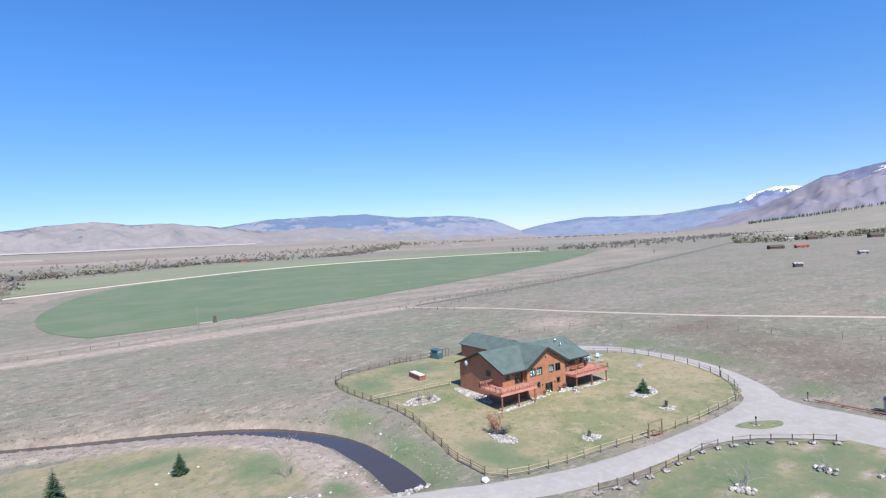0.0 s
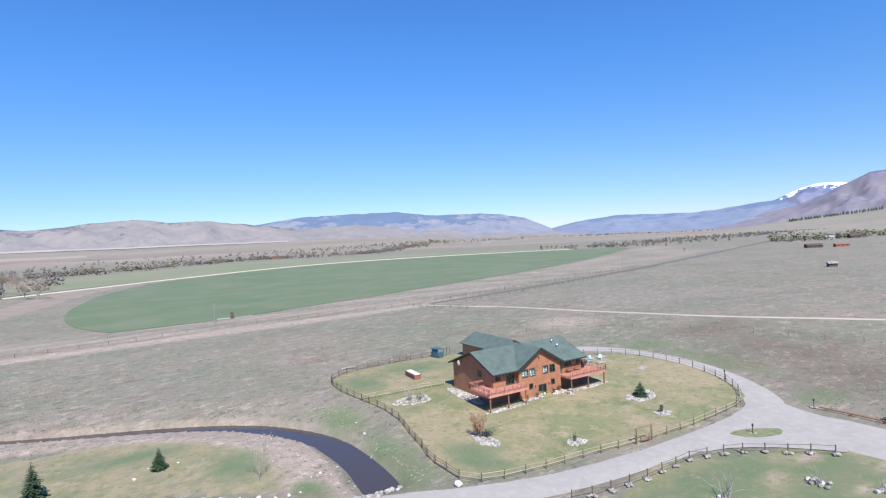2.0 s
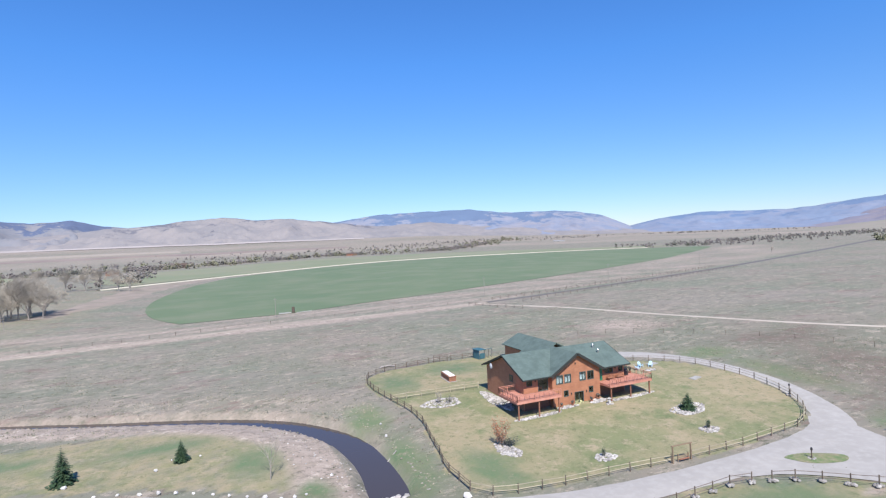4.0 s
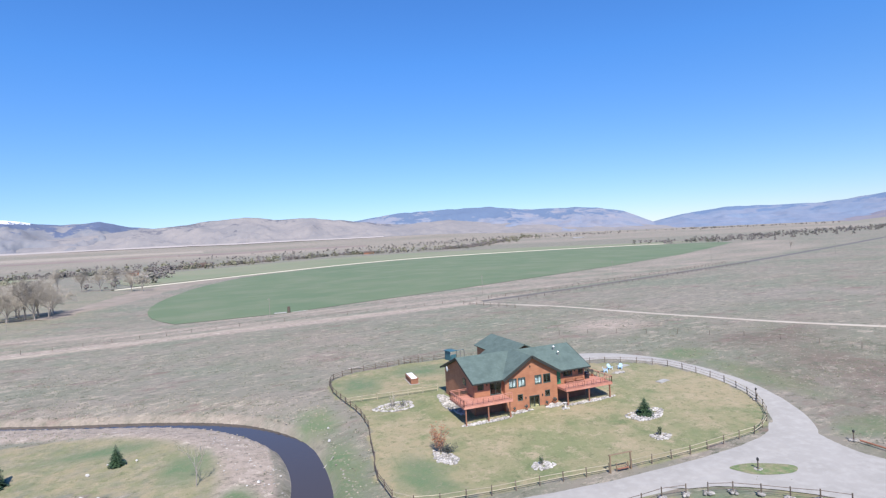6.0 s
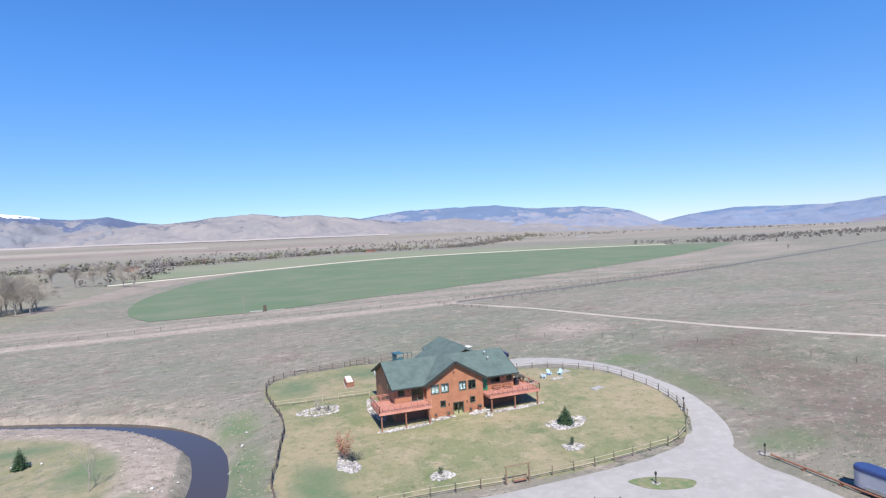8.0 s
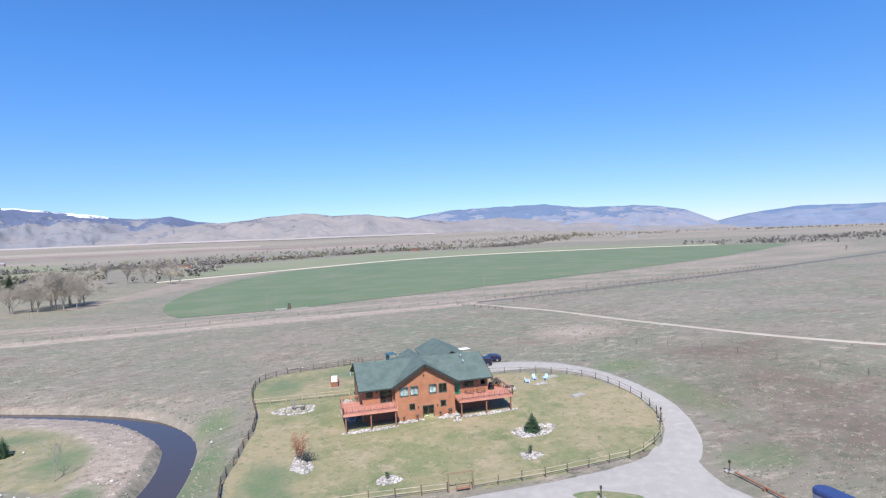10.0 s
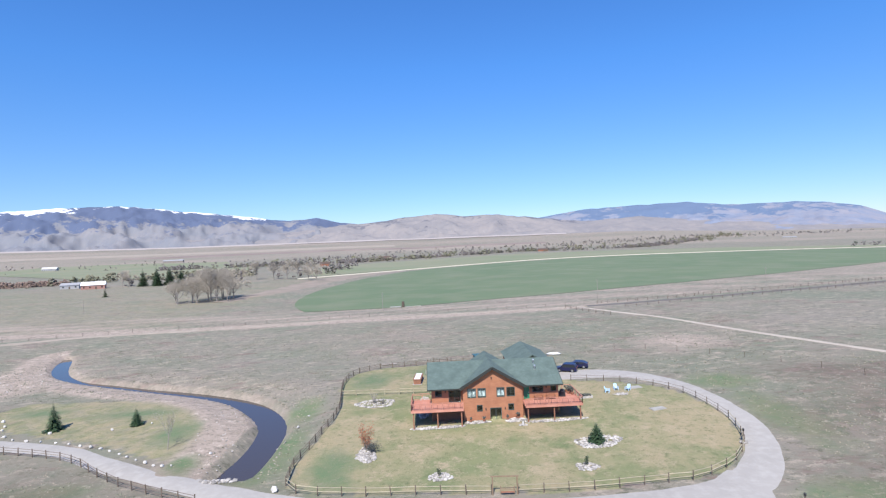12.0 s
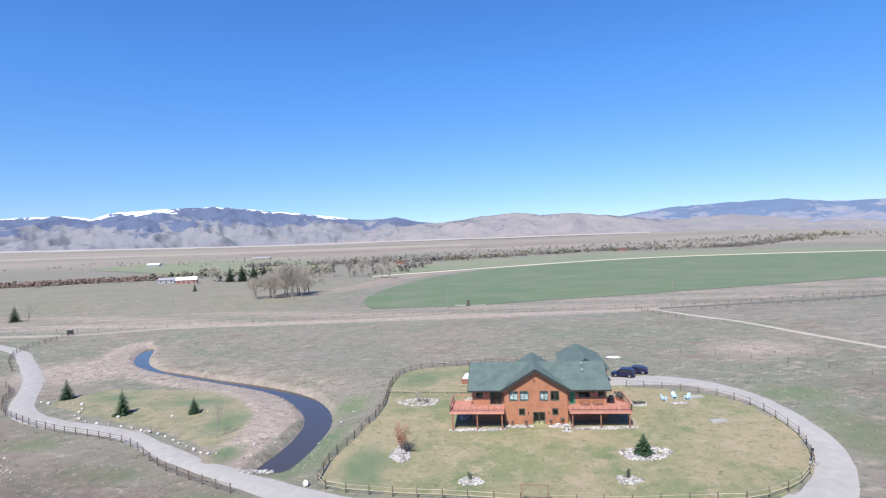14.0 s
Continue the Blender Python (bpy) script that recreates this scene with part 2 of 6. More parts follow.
def mountain_mat(name, low, mid, wood, woods_lo, snow_from, snow_to):
    """Dry slopes with dark woods in patches and snow above a height, or (numbers under 2) along the crest."""
    m, nt, p, co = start(name, 1.0)
    c = ramp_mix(nt, tex(nt, co, 0.0045, 6, 0.65, 0.4, 0.6), low, mid)
    # gully shade painted as darker streaks, with thin scrub, that run down the slopes
    dark = tuple(0.68 * a + 0.32 * b for a, b in zip(mid, wood))
    c = ramp_mix(nt, tex(nt, co, 0.009, 8, 0.72, 0.50, 0.72, (1, 0.6, 0.6)), c, dark)
    c = ramp_mix(nt, tex(nt, co, 0.02, 6, 0.7, 0.55, 0.75, (1, 0.6, 0.6)), c, tuple(1.08 * a for a in low))
    xyz = nt.nodes.new("ShaderNodeSeparateXYZ")
    nt.links.new(co, xyz.inputs[0])
    climb = nt.nodes.new("ShaderNodeMath")
    climb.operation = "MULTIPLY_ADD"
    nt.links.new(xyz.outputs["Z"], climb.inputs[0])
    climb.inputs[1].default_value = 1 / 700
    nt.links.new(tex(nt, co, 0.0034, 9, 0.72, 0.0, 1.0), climb.inputs[2])
    wooded = nt.nodes.new("ShaderNodeMapRange")
    wooded.inputs["From Min"].default_value = woods_lo + 0.12
    wooded.inputs["From Max"].default_value = woods_lo + 0.155
    nt.links.new(climb.outputs[0], wooded.inputs["Value"])
    c = ramp_mix(nt, wooded.outputs["Result"], c, wood)
    n = tex(nt, co, 0.0042, 9, 0.72, 0.3, 0.7)
    h = nt.nodes.new("ShaderNodeMath")
    h.operation = "MULTIPLY_ADD"
    nt.links.new(n, h.inputs[0])
    h.inputs[1].default_value = 260.0
    if snow_to < 2:
        crest = nt.nodes.new("ShaderNodeAttribute")
        crest.attribute_name = "crest"
        h.inputs[1].default_value = 0.34
        nt.links.new(crest.outputs["Fac"], h.inputs[2])
    else:
        nt.links.new(xyz.outputs["Z"], h.inputs[2])
    r = nt.nodes.new("ShaderNodeMapRange")
    r.inputs["From Min"].default_value = snow_from
    r.inputs["From Max"].default_value = snow_to
    nt.links.new(h.outputs[0], r.inputs["Value"])
    c = ramp_mix(nt, r.outputs["Result"], c, (0.85, 0.87, 0.9))
    nt.links.new(c, p.inputs["Base Color"])
    return m


# ---- mesh tools ----
class Shape:
    """Collects points and faces of one mesh."""

    def __init__(self):
        self.v, self.f = [], []

    def add(self, verts, faces):
        k = len(self.v)
        self.v.extend(tuple(p) for p in verts)
        self.f.extend(tuple(i + k for i in face) for face in faces)
        return self

    def box(self, x0, y0, z0, x1, y1, z1):
        return self.add([(x0, y0, z0), (x1, y0, z0), (x1, y1, z0), (x0, y1, z0), (x0, y0, z1), (x1, y0, z1), (x1, y1, z1), (x0, y1, z1)],
                        [(0, 3, 2, 1), (4, 5, 6, 7), (0, 1, 5, 4), (1, 2, 6, 5), (2, 3, 7, 6), (3, 0, 4, 7)])

    def beam(self, p, q, w, h):
        p, q = Vector(p), Vector(q)
        d = (q - p).normalized()
        side = d.cross(Vector((0, 0, 1)))
        side = side.normalized() * w / 2 if side.length > 1e-4 else Vector((w / 2, 0, 0))
        up = side.cross(d).normalized() * h / 2
        c = [e + a * side + b * up for e in (p, q) for a, b in ((-1, -1), (1, -1), (1, 1), (-1, 1))]
        return self.add(c, [(0, 1, 2, 3), (7, 6, 5, 4), (0, 4, 5, 1), (1, 5, 6, 2), (2, 6, 7, 3), (3, 7, 4, 0)])

    def tube(self, p, q, r0, r1, n=6):
        p, q = Vector(p), Vector(q)
        d = (q - p).normalized()
        a = d.orthogonal().normalized()
        b = d.cross(a)
        ring = [(math.cos(6.2832 * i / n), math.sin(6.2832 * i / n)) for i in range(n)]
        pts = [p + (a * c + b * s) * r0 for c, s in ring] + [q + (a * c + b * s) * r1 for c, s in ring]
        faces = [(i, (i + 1) % n, n + (i + 1) % n, n + i) for i in range(n)]
        return self.add(pts, faces + [tuple(range(n - 1, -1, -1)), tuple(range(n, 2 * n))])

    def prism(self, poly, y0, y1):
        """An outline in x, z drawn out along y."""
        n = len(poly)
        pts = [(x, y0, z) for x, z in poly] + [(x, y1, z) for x, z in poly]
        return self.add(pts, [tuple(range(n)), tuple(range(2 * n - 1, n - 1, -1))] + [(i, n + i, n + (i + 1) % n, (i + 1) % n) for i in range(n)])

    def lump(self, c, rx, ry, rz, rng, rough=0.25):
        """An uneven lump of 20 faces."""
        g = 1.618
        base_pts = [(-1, g, 0), (1, g, 0), (-1, -g, 0), (1, -g, 0), (0, -1, g), (0, 1, g), (0, -1, -g), (0, 1, -g), (g, 0, -1), (g, 0, 1), (-g, 0, -1), (-g, 0, 1)]
        spin = rng.uniform(0, 6.28)
        cs, sn = math.cos(spin), math.sin(spin)
        pts = []
        for x, y, z in base_pts:
            k = (1 + rng.uniform(-rough, rough)) / 1.9
            x, y = x * cs - y * sn, x * sn + y * cs
            pts.append((c[0] + x * rx * k, c[1] + y * ry * k, c[2] + z * rz * k))
        return self.add(pts, [(0, 11, 5), (0, 5, 1), (0, 1, 7), (0, 7, 10), (0, 10, 11), (1, 5, 9), (5, 11, 4), (11, 10, 2), (10, 7, 6), (7, 1, 8),
                              (3, 9, 4), (3, 4, 2), (3, 2, 6), (3, 6, 8), (3, 8, 9), (4, 9, 5), (2, 4, 11), (6, 2, 10), (8, 6, 7), (9, 8, 1)])

    def mesh(self, name, material, smooth=False):
        me = bpy.data.meshes.new(name)
        me.from_pydata(self.v, [], self.f)
        me.materials.append(material)
        if smooth:
            me.polygons.foreach_set("use_smooth", [True] * len(me.polygons))
        me.update()
        return me


def thing(name, label, category, at=(0, 0, 0), turn=0.0, group="", kind=""):
    """An Empty at a thing's base, to which its parts are tied."""
    return place(tagged(new(name), label, category, group, kind), at, turn)


def place(ob, at, turn=0.0):
    ob.matrix_basis = pose(*at, 0, 0, turn)
    return ob


def part(name, shape, material, parent, label="", smooth=False):
    ob = new(name, shape.mesh(name, material, smooth))
    ob.parent = parent
    return tagged(ob, label)


def again(name, mesh, parent, m, label=""):
    """Another part on the same mesh."""
    ob = new(name, mesh)
    ob.parent = parent
    ob.matrix_basis = m
    return tagged(ob, label)


def single(name, shape, material, label, category, group="", kind="", at=(0, 0, 0), turn=0.0, smooth=False):
    return place(tagged(new(name, shape.mesh(name, material, smooth)), label, category, group, kind), at, turn)


# ---- ground ----
LAND = (-0.116, 2.572, -0.25, -4.228, -0.629, -0.966, 1.777, -0.87, 1.174, -2.042)
STREAM = [(-49, 154, 3.0), (-46, 148, 4.4), (-40, 137, 4.8), (-33, 128, 4.0), (-24, 120.6, 3.3), (-14, 115.2, 4.2), (-4, 110, 4.4), (4, 106.2, 4.9), (11, 102.8, 5.2), (18, 98.8, 5.4), (23, 95.1, 5.7), (27, 91.0, 6.0),
          (31.1, 84.9, 6.0), (33.7, 78.5, 5.8), (34.5, 72, 5.7), (34.6, 66.5, 5.7), (34.2, 61, 5.8), (33.8, 57.6, 5.4)]
WATER = -1.95


def smooth_path(rows, step):
    """Points along a Catmull-Rom curve through the rows."""
    out = []
    pts = [Vector(r) for r in rows]
    for i in range(len(pts) - 1):
        a, b, c, d = pts[max(i - 1, 0)], pts[i], pts[i + 1], pts[min(i + 2, len(pts) - 1)]
        n = max(2, int((c - b).length / step))
        for k in range(n):
            t = k / n
            out.append(0.5 * ((2 * b) + (c - a) * t + (2 * a - 5 * b + 4 * c - d) * t * t + (3 * b - a - 3 * c + d) * t ** 3))
    return out + [pts[-1]]


STREAM_LINE = np.array([tuple(p) for p in smooth_path(STREAM, 1.5)])


def land(x, y):
    """The height of the land without the stream's cut."""
    a, b = np.tanh((x - 68) / 130), np.tanh((y - 72) / 110)
    c, d = np.tanh((x - 68) / 500), np.tanh((y - 72) / 500)
    e, g = np.tanh((y - 66) / 16), np.exp(-((x + 50) ** 2 + (y - 130) ** 2) / 70 ** 2)
    k = LAND
    # the valley floor climbs towards the foot of the northern mountains
    far, bearing = np.hypot(x - 60, y - 60), np.degrees(np.arctan2(x - 60, y - 60))
    rise = np.clip((far - 1350) / 1550, 0, 1.0) ** 1.25 * np.interp(bearing, [-60, -45, -25, -5, 20, 34, 48, 62], [76, 74, 63, 64, 58, 24, 10, 0])
    return rise + k[0] + k[1] * a + k[2] * b + k[3] * c + k[4] * d + k[5] * a * b + k[6] * a * a + k[7] * b * b + k[8] * e + k[9] * g


def to_stream(x, y):
    """How far a point lies from the water's edge (inside: minus), and on which side."""
    x, y = np.atleast_1d(x), np.atleast_1d(y)
    best, side = np.full(x.shape, 1e9), np.zeros(x.shape)
    for i in range(len(STREAM_LINE) - 1):
        (ax, ay, aw), (bx, by, bw) = STREAM_LINE[i], STREAM_LINE[i + 1]
        dx, dy = bx - ax, by - ay
        t = np.clip(((x - ax) * dx + (y - ay) * dy) / (dx * dx + dy * dy), 0, 1)
        d = np.hypot(x - ax - t * dx, y - ay - t * dy) - (aw + t * (bw - aw)) / 2
        s = dx * (y - ay) - dy * (x - ax)
        side = np.where(d < best, s, side)
        best = np.minimum(best, d)
    return best, side


def step01(v, a, b):
    t = np.clip((v - a) / (b - a), 0, 1)
    return t * t * (3 - 2 * t)


def height(x, y):
    x, y = np.asarray(x, float), np.asarray(y, float)
    z = land(x, y)
    d, s = to_stream(x.ravel(), y.ravel())
    d, s = d.reshape(x.shape), s.reshape(x.shape)
    off_road = step01(y, 57.5, 61)
    low = step01(d, 8, 1) * off_road * np.where(s < 0, 0.72, 0.8)
    bank = z + (np.minimum(z, WATER + 0.85) - z) * low + 0.22 * np.exp(-((d - 6) / 2.2) ** 2) * (s < 0) * off_road
    cut = (WATER - 0.7) + (bank - WATER + 0.7) * step01(d, -1.6, 0.9)
    return np.where((d < 14) & (y > 57.2), cut, z)


def ground_z(x, y):
    return float(height(np.array([x]), np.array([y]))[0])


def inside(poly, x, y):
    """Which points lie within an outline."""
    hit = np.zeros(x.shape, bool)
    for (ax, ay), (bx, by) in zip(poly, poly[1:] + poly[:1]):
        if ay != by:
            hit ^= ((ay > y) != (by > y)) & (x < (bx - ax) * (y - ay) / (by - ay) + ax)
    return hit


def spread(lo, hi, step, far):
    """Grid lines: even between lo and hi, wider and wider outside."""
    mid = list(np.arange(lo, hi + step, step))
    out, s, v = [], step, mid[-1]
    while v < far:
        s *= 1.14
        v += s
        out.append(v)
    back, s, v = [], step, lo
    while v > -far:
        s *= 1.14
        v -= s
        back.append(v)
    return np.array(back[::-1] + mid + out)


YARD = [(42.2, 54.7), (41.8, 61), (42.8, 65.5), (43.5, 70.5), (44.4, 75.5), (44.5, 82), (43.2, 91), (42.6, 97), (42.9, 103.6), (44.6, 108), (48.6, 110.5), (53, 111.4), (62, 112), (70, 111),
        (80, 108), (86.5, 90), (91, 88.7), (95.5, 86.6), (99.7, 82.9), (102.2, 79.5), (103.4, 75), (103.8, 70.5), (103.8, 66.5), (103, 62), (101, 57.2), (97.8, 53.5), (94.6, 51), (90.9, 49.6),
        (85, 49.3), (78.3, 48.9), (71.7, 49), (65.8, 49.6), (59.8, 50.5), (53.2, 51), (46.7, 52)]
PINE_LAWN = [(-24, 86), (-12, 80), (0, 75), (10, 71), (20, 65), (28, 61), (29, 70), (27, 80), (22, 87), (14, 92), (4, 95), (-8, 97), (-20, 98)]
SOUTH_LAWN = [(44, 44.5), (56, 42), (70, 41.6), (78, 40), (84, 37), (85.5, 26), (84, 2), (48, 4), (38, 30)]

gx, gy = spread(-100, 125, 1.1, 4700), spread(15, 215, 1.1, 4700)
GX, GY = np.meshgrid(gx, gy)
GZ = height(GX, GY)
nx, ny = len(gx), len(gy)
idx = np.arange(nx * ny).reshape(ny, nx)
me = bpy.data.meshes.new("ground")
me.from_pydata(np.stack([GX.ravel(), GY.ravel(), GZ.ravel()], 1).tolist(), [], np.stack([idx[:-1, :-1], idx[:-1, 1:], idx[1:, 1:], idx[1:, :-1]], -1).reshape(-1, 4).tolist())
me.materials.append(M_ground)
me.polygons.foreach_set("use_smooth", [True] * len(me.polygons))
cover = np.zeros((ny, nx, 4))
D, S = to_stream(GX.ravel(), GY.ravel())
D, S = D.reshape(GX.shape), S.reshape(GX.shape)
cover[..., 0] = np.maximum.reduce([inside(YARD, GX, GY) * 1.0, inside(PINE_LAWN, GX, GY) * 0.66, inside(SOUTH_LAWN, GX + 2.5 * np.sin(GY * 0.35), GY + 2.2 * np.sin(GX * 0.27)) * 0.75, 0.36 * step01(GX, 0, -60) * step01(GY, 175, 200) * step01(GY, 700, 400)])
bank_south = (S < 0) * step01(D, 11, 6) * (GX < 30) * (0.95 + 0.2 * np.sin(GX * 0.31 + GY * 0.23))
bank_north = (S >= 0) * step01(D, 2.4, 0.4) * 0.5
slope = np.exp(-(((GX + 42) / 16) ** 2 + ((GY - 118) / 20) ** 2)) * 1.3
pale_patch = 0.8 * np.exp(-(((GX - 122) / 14) ** 2 + ((GY - 122) / 13) ** 2))
FAR = np.hypot(GX - 60, GY - 60)
far_plain = step01(FAR, 1300, 1650) * (0.44 + 0.2 * np.sin(FAR * 0.011) * np.sin(GX * 0.004 + 1)) * (GY > 600)
roadside = np.exp(-((GY - 200 - 0.06 * (GX - 40)) / 6) ** 2) * (GX < 120) * (GX > -120)
road_y = np.interp(GX, [-160, -62, 31, 124, 218, 324, 470, 850], [164, 188, 204, 207, 233, 264, 322, 474])
crop_y = np.interp(GX, [-160, -20, 45, 130, 273, 408, 545, 680], [215, 232, 240, 268, 324, 397, 489, 584])
verge = step01(GY, road_y - 6, road_y + 4) * step01(GY, crop_y + 16, crop_y + 2) * (0.42 + 0.16 * np.sin(GX * 0.05 + GY * 0.21) + 0.14 * np.sin(GX * 0.17 - GY * 0.6)) * (GX < 760)
cover[..., 1] = np.clip(np.maximum.reduce([bank_south, bank_north, slope, roadside, verge, pale_patch, far_plain]), 0, 1) * (GY > 57.5)
lush_spots = [(39, 66, 3.5, 12), (38, 84, 4, 8), (37, 58, 3, 4), (112, 66, 5, 14), (112, 84, 8, 6), (106, 44, 7, 4), (64, 38, 14, 3), (78, 30, 8, 6), (70, 36, 9, 4), (56, 34, 8, 5), (70, 25, 12, 4), (62, 28, 9, 5), (84, 24, 7, 7), (74, 18, 12, 5), (30, 48, 7, 5), (26, 62, 3, 4), (62, 104, 7, 6), (48, 100, 5, 8), (47, 58, 4, 9), (-8, 66, 6, 3), (8, 86, 9, 3), (-12, 90, 7, 3), (20, 74, 4, 6), (66, 36, 16, 6), (76, 28, 12, 7), (12, 56, 8, 3), (-20, 64, 7, 3)]
for x, y, a, b in lush_spots:
    cover[..., 2] = np.maximum(cover[..., 2], 0.85 * np.exp(-(((GX - x) / a) ** 2 + ((GY - y) / b) ** 2)))
for x, y, a, b in [(72, 33, 2.2, 0.9), (80, 33.5, 2.6, 1.2), (66, 27, 2.5, 1.2), (76, 26, 2.0, 1.0), (84, 27, 2.4, 1.1), (70, 20, 3, 1.4), (60, 34, 2, 0.8)]:
    spot = np.exp(-(((GX - x) / a) ** 2 + ((GY - y) / b) ** 2))
    cover[..., 1] = np.maximum(cover[..., 1], 0.8 * spot)
    cover[..., 2] *= 1 - spot
for x, y, a, b in [(0, 48, 34, 15), (-30, 66, 22, 10), (-48, 88, 12, 14), (130, 62, 18, 16), (122, 46, 14, 12), (136, 84, 16, 9)]:
    cover[..., 3] = np.maximum(cover[..., 3], 0.9 * np.exp(-(((GX - x) / a) ** 2 + ((GY - y) / b) ** 2)))
cover[..., 3] *= ~inside(YARD, GX, GY) & ~inside(PINE_LAWN, GX, GY)
layer = me.color_attributes.new("cover", "FLOAT_COLOR", "POINT")
layer.data.foreach_set("color", cover.ravel())
me.update()
tagged(new("ground", me), "dry spring pasture with patches of green grass", "ground", kind="structure")


def draped(name, rows, lift, material, label, category, step=2.0, across=4, close_edge=0.25, rag=0.35):
    """A strip laid on the land along rows of x, y, width, with uneven edges."""
    line = smooth_path(rows, step)
    verts, faces = [], []
    for i, p in enumerate(line):
        q, o = line[min(i + 1, len(line) - 1)], line[max(i - 1, 0)]
        d = Vector((q.x - o.x, q.y - o.y, 0)).normalized()
        n = Vector((-d.y, d.x, 0))
        for k in range(across + 1):
            u = k / across - 0.5
            e = u * p.z + (rag * noise.noise((p.x * 0.3, p.y * 0.3, u * 9)) if abs(u) == 0.5 else 0)
            x, y = p.x + n.x * e, p.y + n.y * e
            edge_drop = lift + 0.06 if abs(u) == 0.5 else 0
            verts.append((x, y, float(land(x, y)) + lift - edge_drop + (0.03 if abs(u) < 0.3 else 0)))
    w = across + 1
    for i in range(len(line) - 1):
        for k in range(across):
            a = i * w + k
            faces.append((a, a + 1, a + w + 1, a + w))
    return single(name, Shape().add(verts, faces), material, label, category, kind="structure", smooth=True)


draped("road", [(80, 93.5, 7), (86, 94.5, 8.5), (93, 94, 8), (98.5, 91.4, 6), (102.9, 85.4, 4.8), (105, 78.5, 4.2), (105.9, 71, 4.2), (105.5, 64, 4.5), (103.4, 57.6, 4.9), (99.8, 51.6, 5.8), (95, 47.4, 6.4),
                (88, 45.3, 6.6), (80, 44.8, 6.4), (70, 45, 5.6), (60, 45.8, 5.6), (52, 46.8, 6), (44.5, 48.9, 6), (37, 52.6, 4.8), (31, 55.4, 4.3), (23, 59.6, 4.2), (14, 64.4, 4.2), (6, 69.2, 4.2), (-2, 72, 4.2),
                (-13, 75.2, 4.6), (-22, 79.6, 5), (-29, 86, 5.2), (-37, 96, 5), (-46, 106.5, 5), (-57, 117.5, 5), (-71, 130.5, 5), (-86, 143, 5), (-120, 160, 5)], 0.07, M_gravel,
       "pale grey gravel driveway looping round the yard", "road", 1.4)
draped("road_branch", [(97, 50, 5), (94, 46, 8), (91.6, 41, 11), (91, 35, 13), (91, 27, 13), (91.5, 15, 12), (93, -10, 8), (95, -60, 6)], 0.085, M_gravel, "pale grey gravel driveway leading away from the yard", "road", 1.4)
draped("country_road", [(-320, 150, 6), (-150, 164, 6), (-95, 172, 6), (-62, 188, 4), (-17, 195, 3), (31, 204, 3), (78, 206, 3), (110, 205, 3.4), (124, 207, 4)], 0.12,
       M_dirt, "straight dirt road across the dry valley floor", "road", 8, rag=0.8)
draped("paved_road", [(122, 206, 3.6), (160, 211.5, 4), (224, 227.5, 4.6), (324, 260, 5.4), (485, 323, 6.5), (830, 461, 8), (1500, 720, 9)], 0.2, surf("worn_asphalt", (0.10, 0.092, 0.086), (0.125, 0.115, 0.108), 0.1, rough=0.9), "narrow grey paved road across the dry valley floor", "road", 8, rag=0.3)
arc = lambda r, bearings, w: [(60 + r * math.sin(radians(b)), 60 + r * math.cos(radians(b)), w) for b in bearings]
draped("terrace_road", arc(2860, (-52, -40, -28, -16, -6, 4, 14), 130), 2.5, surf("pale_bluff", (0.41, 0.36, 0.335), (0.36, 0.315, 0.29), 0.01, rough=0.95), "pale bare bluff along the terrace across the river", "bluff", 50, rag=30)
draped("plough_strip", arc(2200, (-50, -38, -26, -14, -4), 150), 2.0, M_dirt, "strip of ploughed land across the river", "field", 50, rag=40)
draped("brown_strip", arc(1950, (-30, -18, -8, 2, 12), 120), 2.0, surf("dry_scrub", (0.20, 0.155, 0.135), (0.25, 0.20, 0.17), 0.01, rough=0.95), "belt of brown scrub across the river", "field", 50, rag=50)
draped("track", [(118, 205, 2.4), (126, 185, 2.4), (134.5, 165, 2.2), (141, 138, 2.2), (146.6, 116.9, 2.2), (157.7, 86.2, 2.2), (182, 58, 2.2), (230, 10, 2.2), (330, -80, 2)], 0.1, M_track, "narrow pale farm track through dry pasture", "track", 3)

# water
rows = [(p.x, p.y, p.z + 1.0) for p in (Vector(r) for r in STREAM)]
line = smooth_path(rows, 1.5)
w_shape = Shape()
for i, q in enumerate(line):
    a, b = line[max(i - 1, 0)], line[min(i + 1, len(line) - 1)]
    d = Vector((b.x - a.x, b.y - a.y, 0)).normalized()
    for s in (-0.5, 0.5):
        w_shape.v.append((q.x - d.y * q.z * s, q.y + d.x * q.z * s, WATER))
w_shape.f = [(2 * i, 2 * i + 1, 2 * i + 3, 2 * i + 2) for i in range(len(line) - 1)]
single("water", w_shape, M_water, "still water in a narrow winding irrigation ditch", "stream", kind="structure")


def flat_patch(name, outline, lift, material, label, category, kind="structure"):
    """A flat outlined patch of farmland, cut into a grid fan so that it follows the land."""
    bm = bmesh.new()
    vs = [bm.verts.new((x, y, 0)) for x, y in outline]
    bm.faces.new(vs)
    bmesh.ops.triangulate(bm, faces=bm.faces[:])
    bmesh.ops.subdivide_edges(bm, edges=bm.edges[:], cuts=5, use_grid_fill=True)
    for v in bm.verts:
        v.co.z = float(land(v.co.x, v.co.y)) + lift
    bmesh.ops.recalc_face_normals(bm, faces=bm.faces[:])
    data = bpy.data.meshes.new(name)
    bm.to_mesh(data)
    bm.free()
    data.materials.append(material)
    return tagged(new(name, data), label, category, kind=kind)


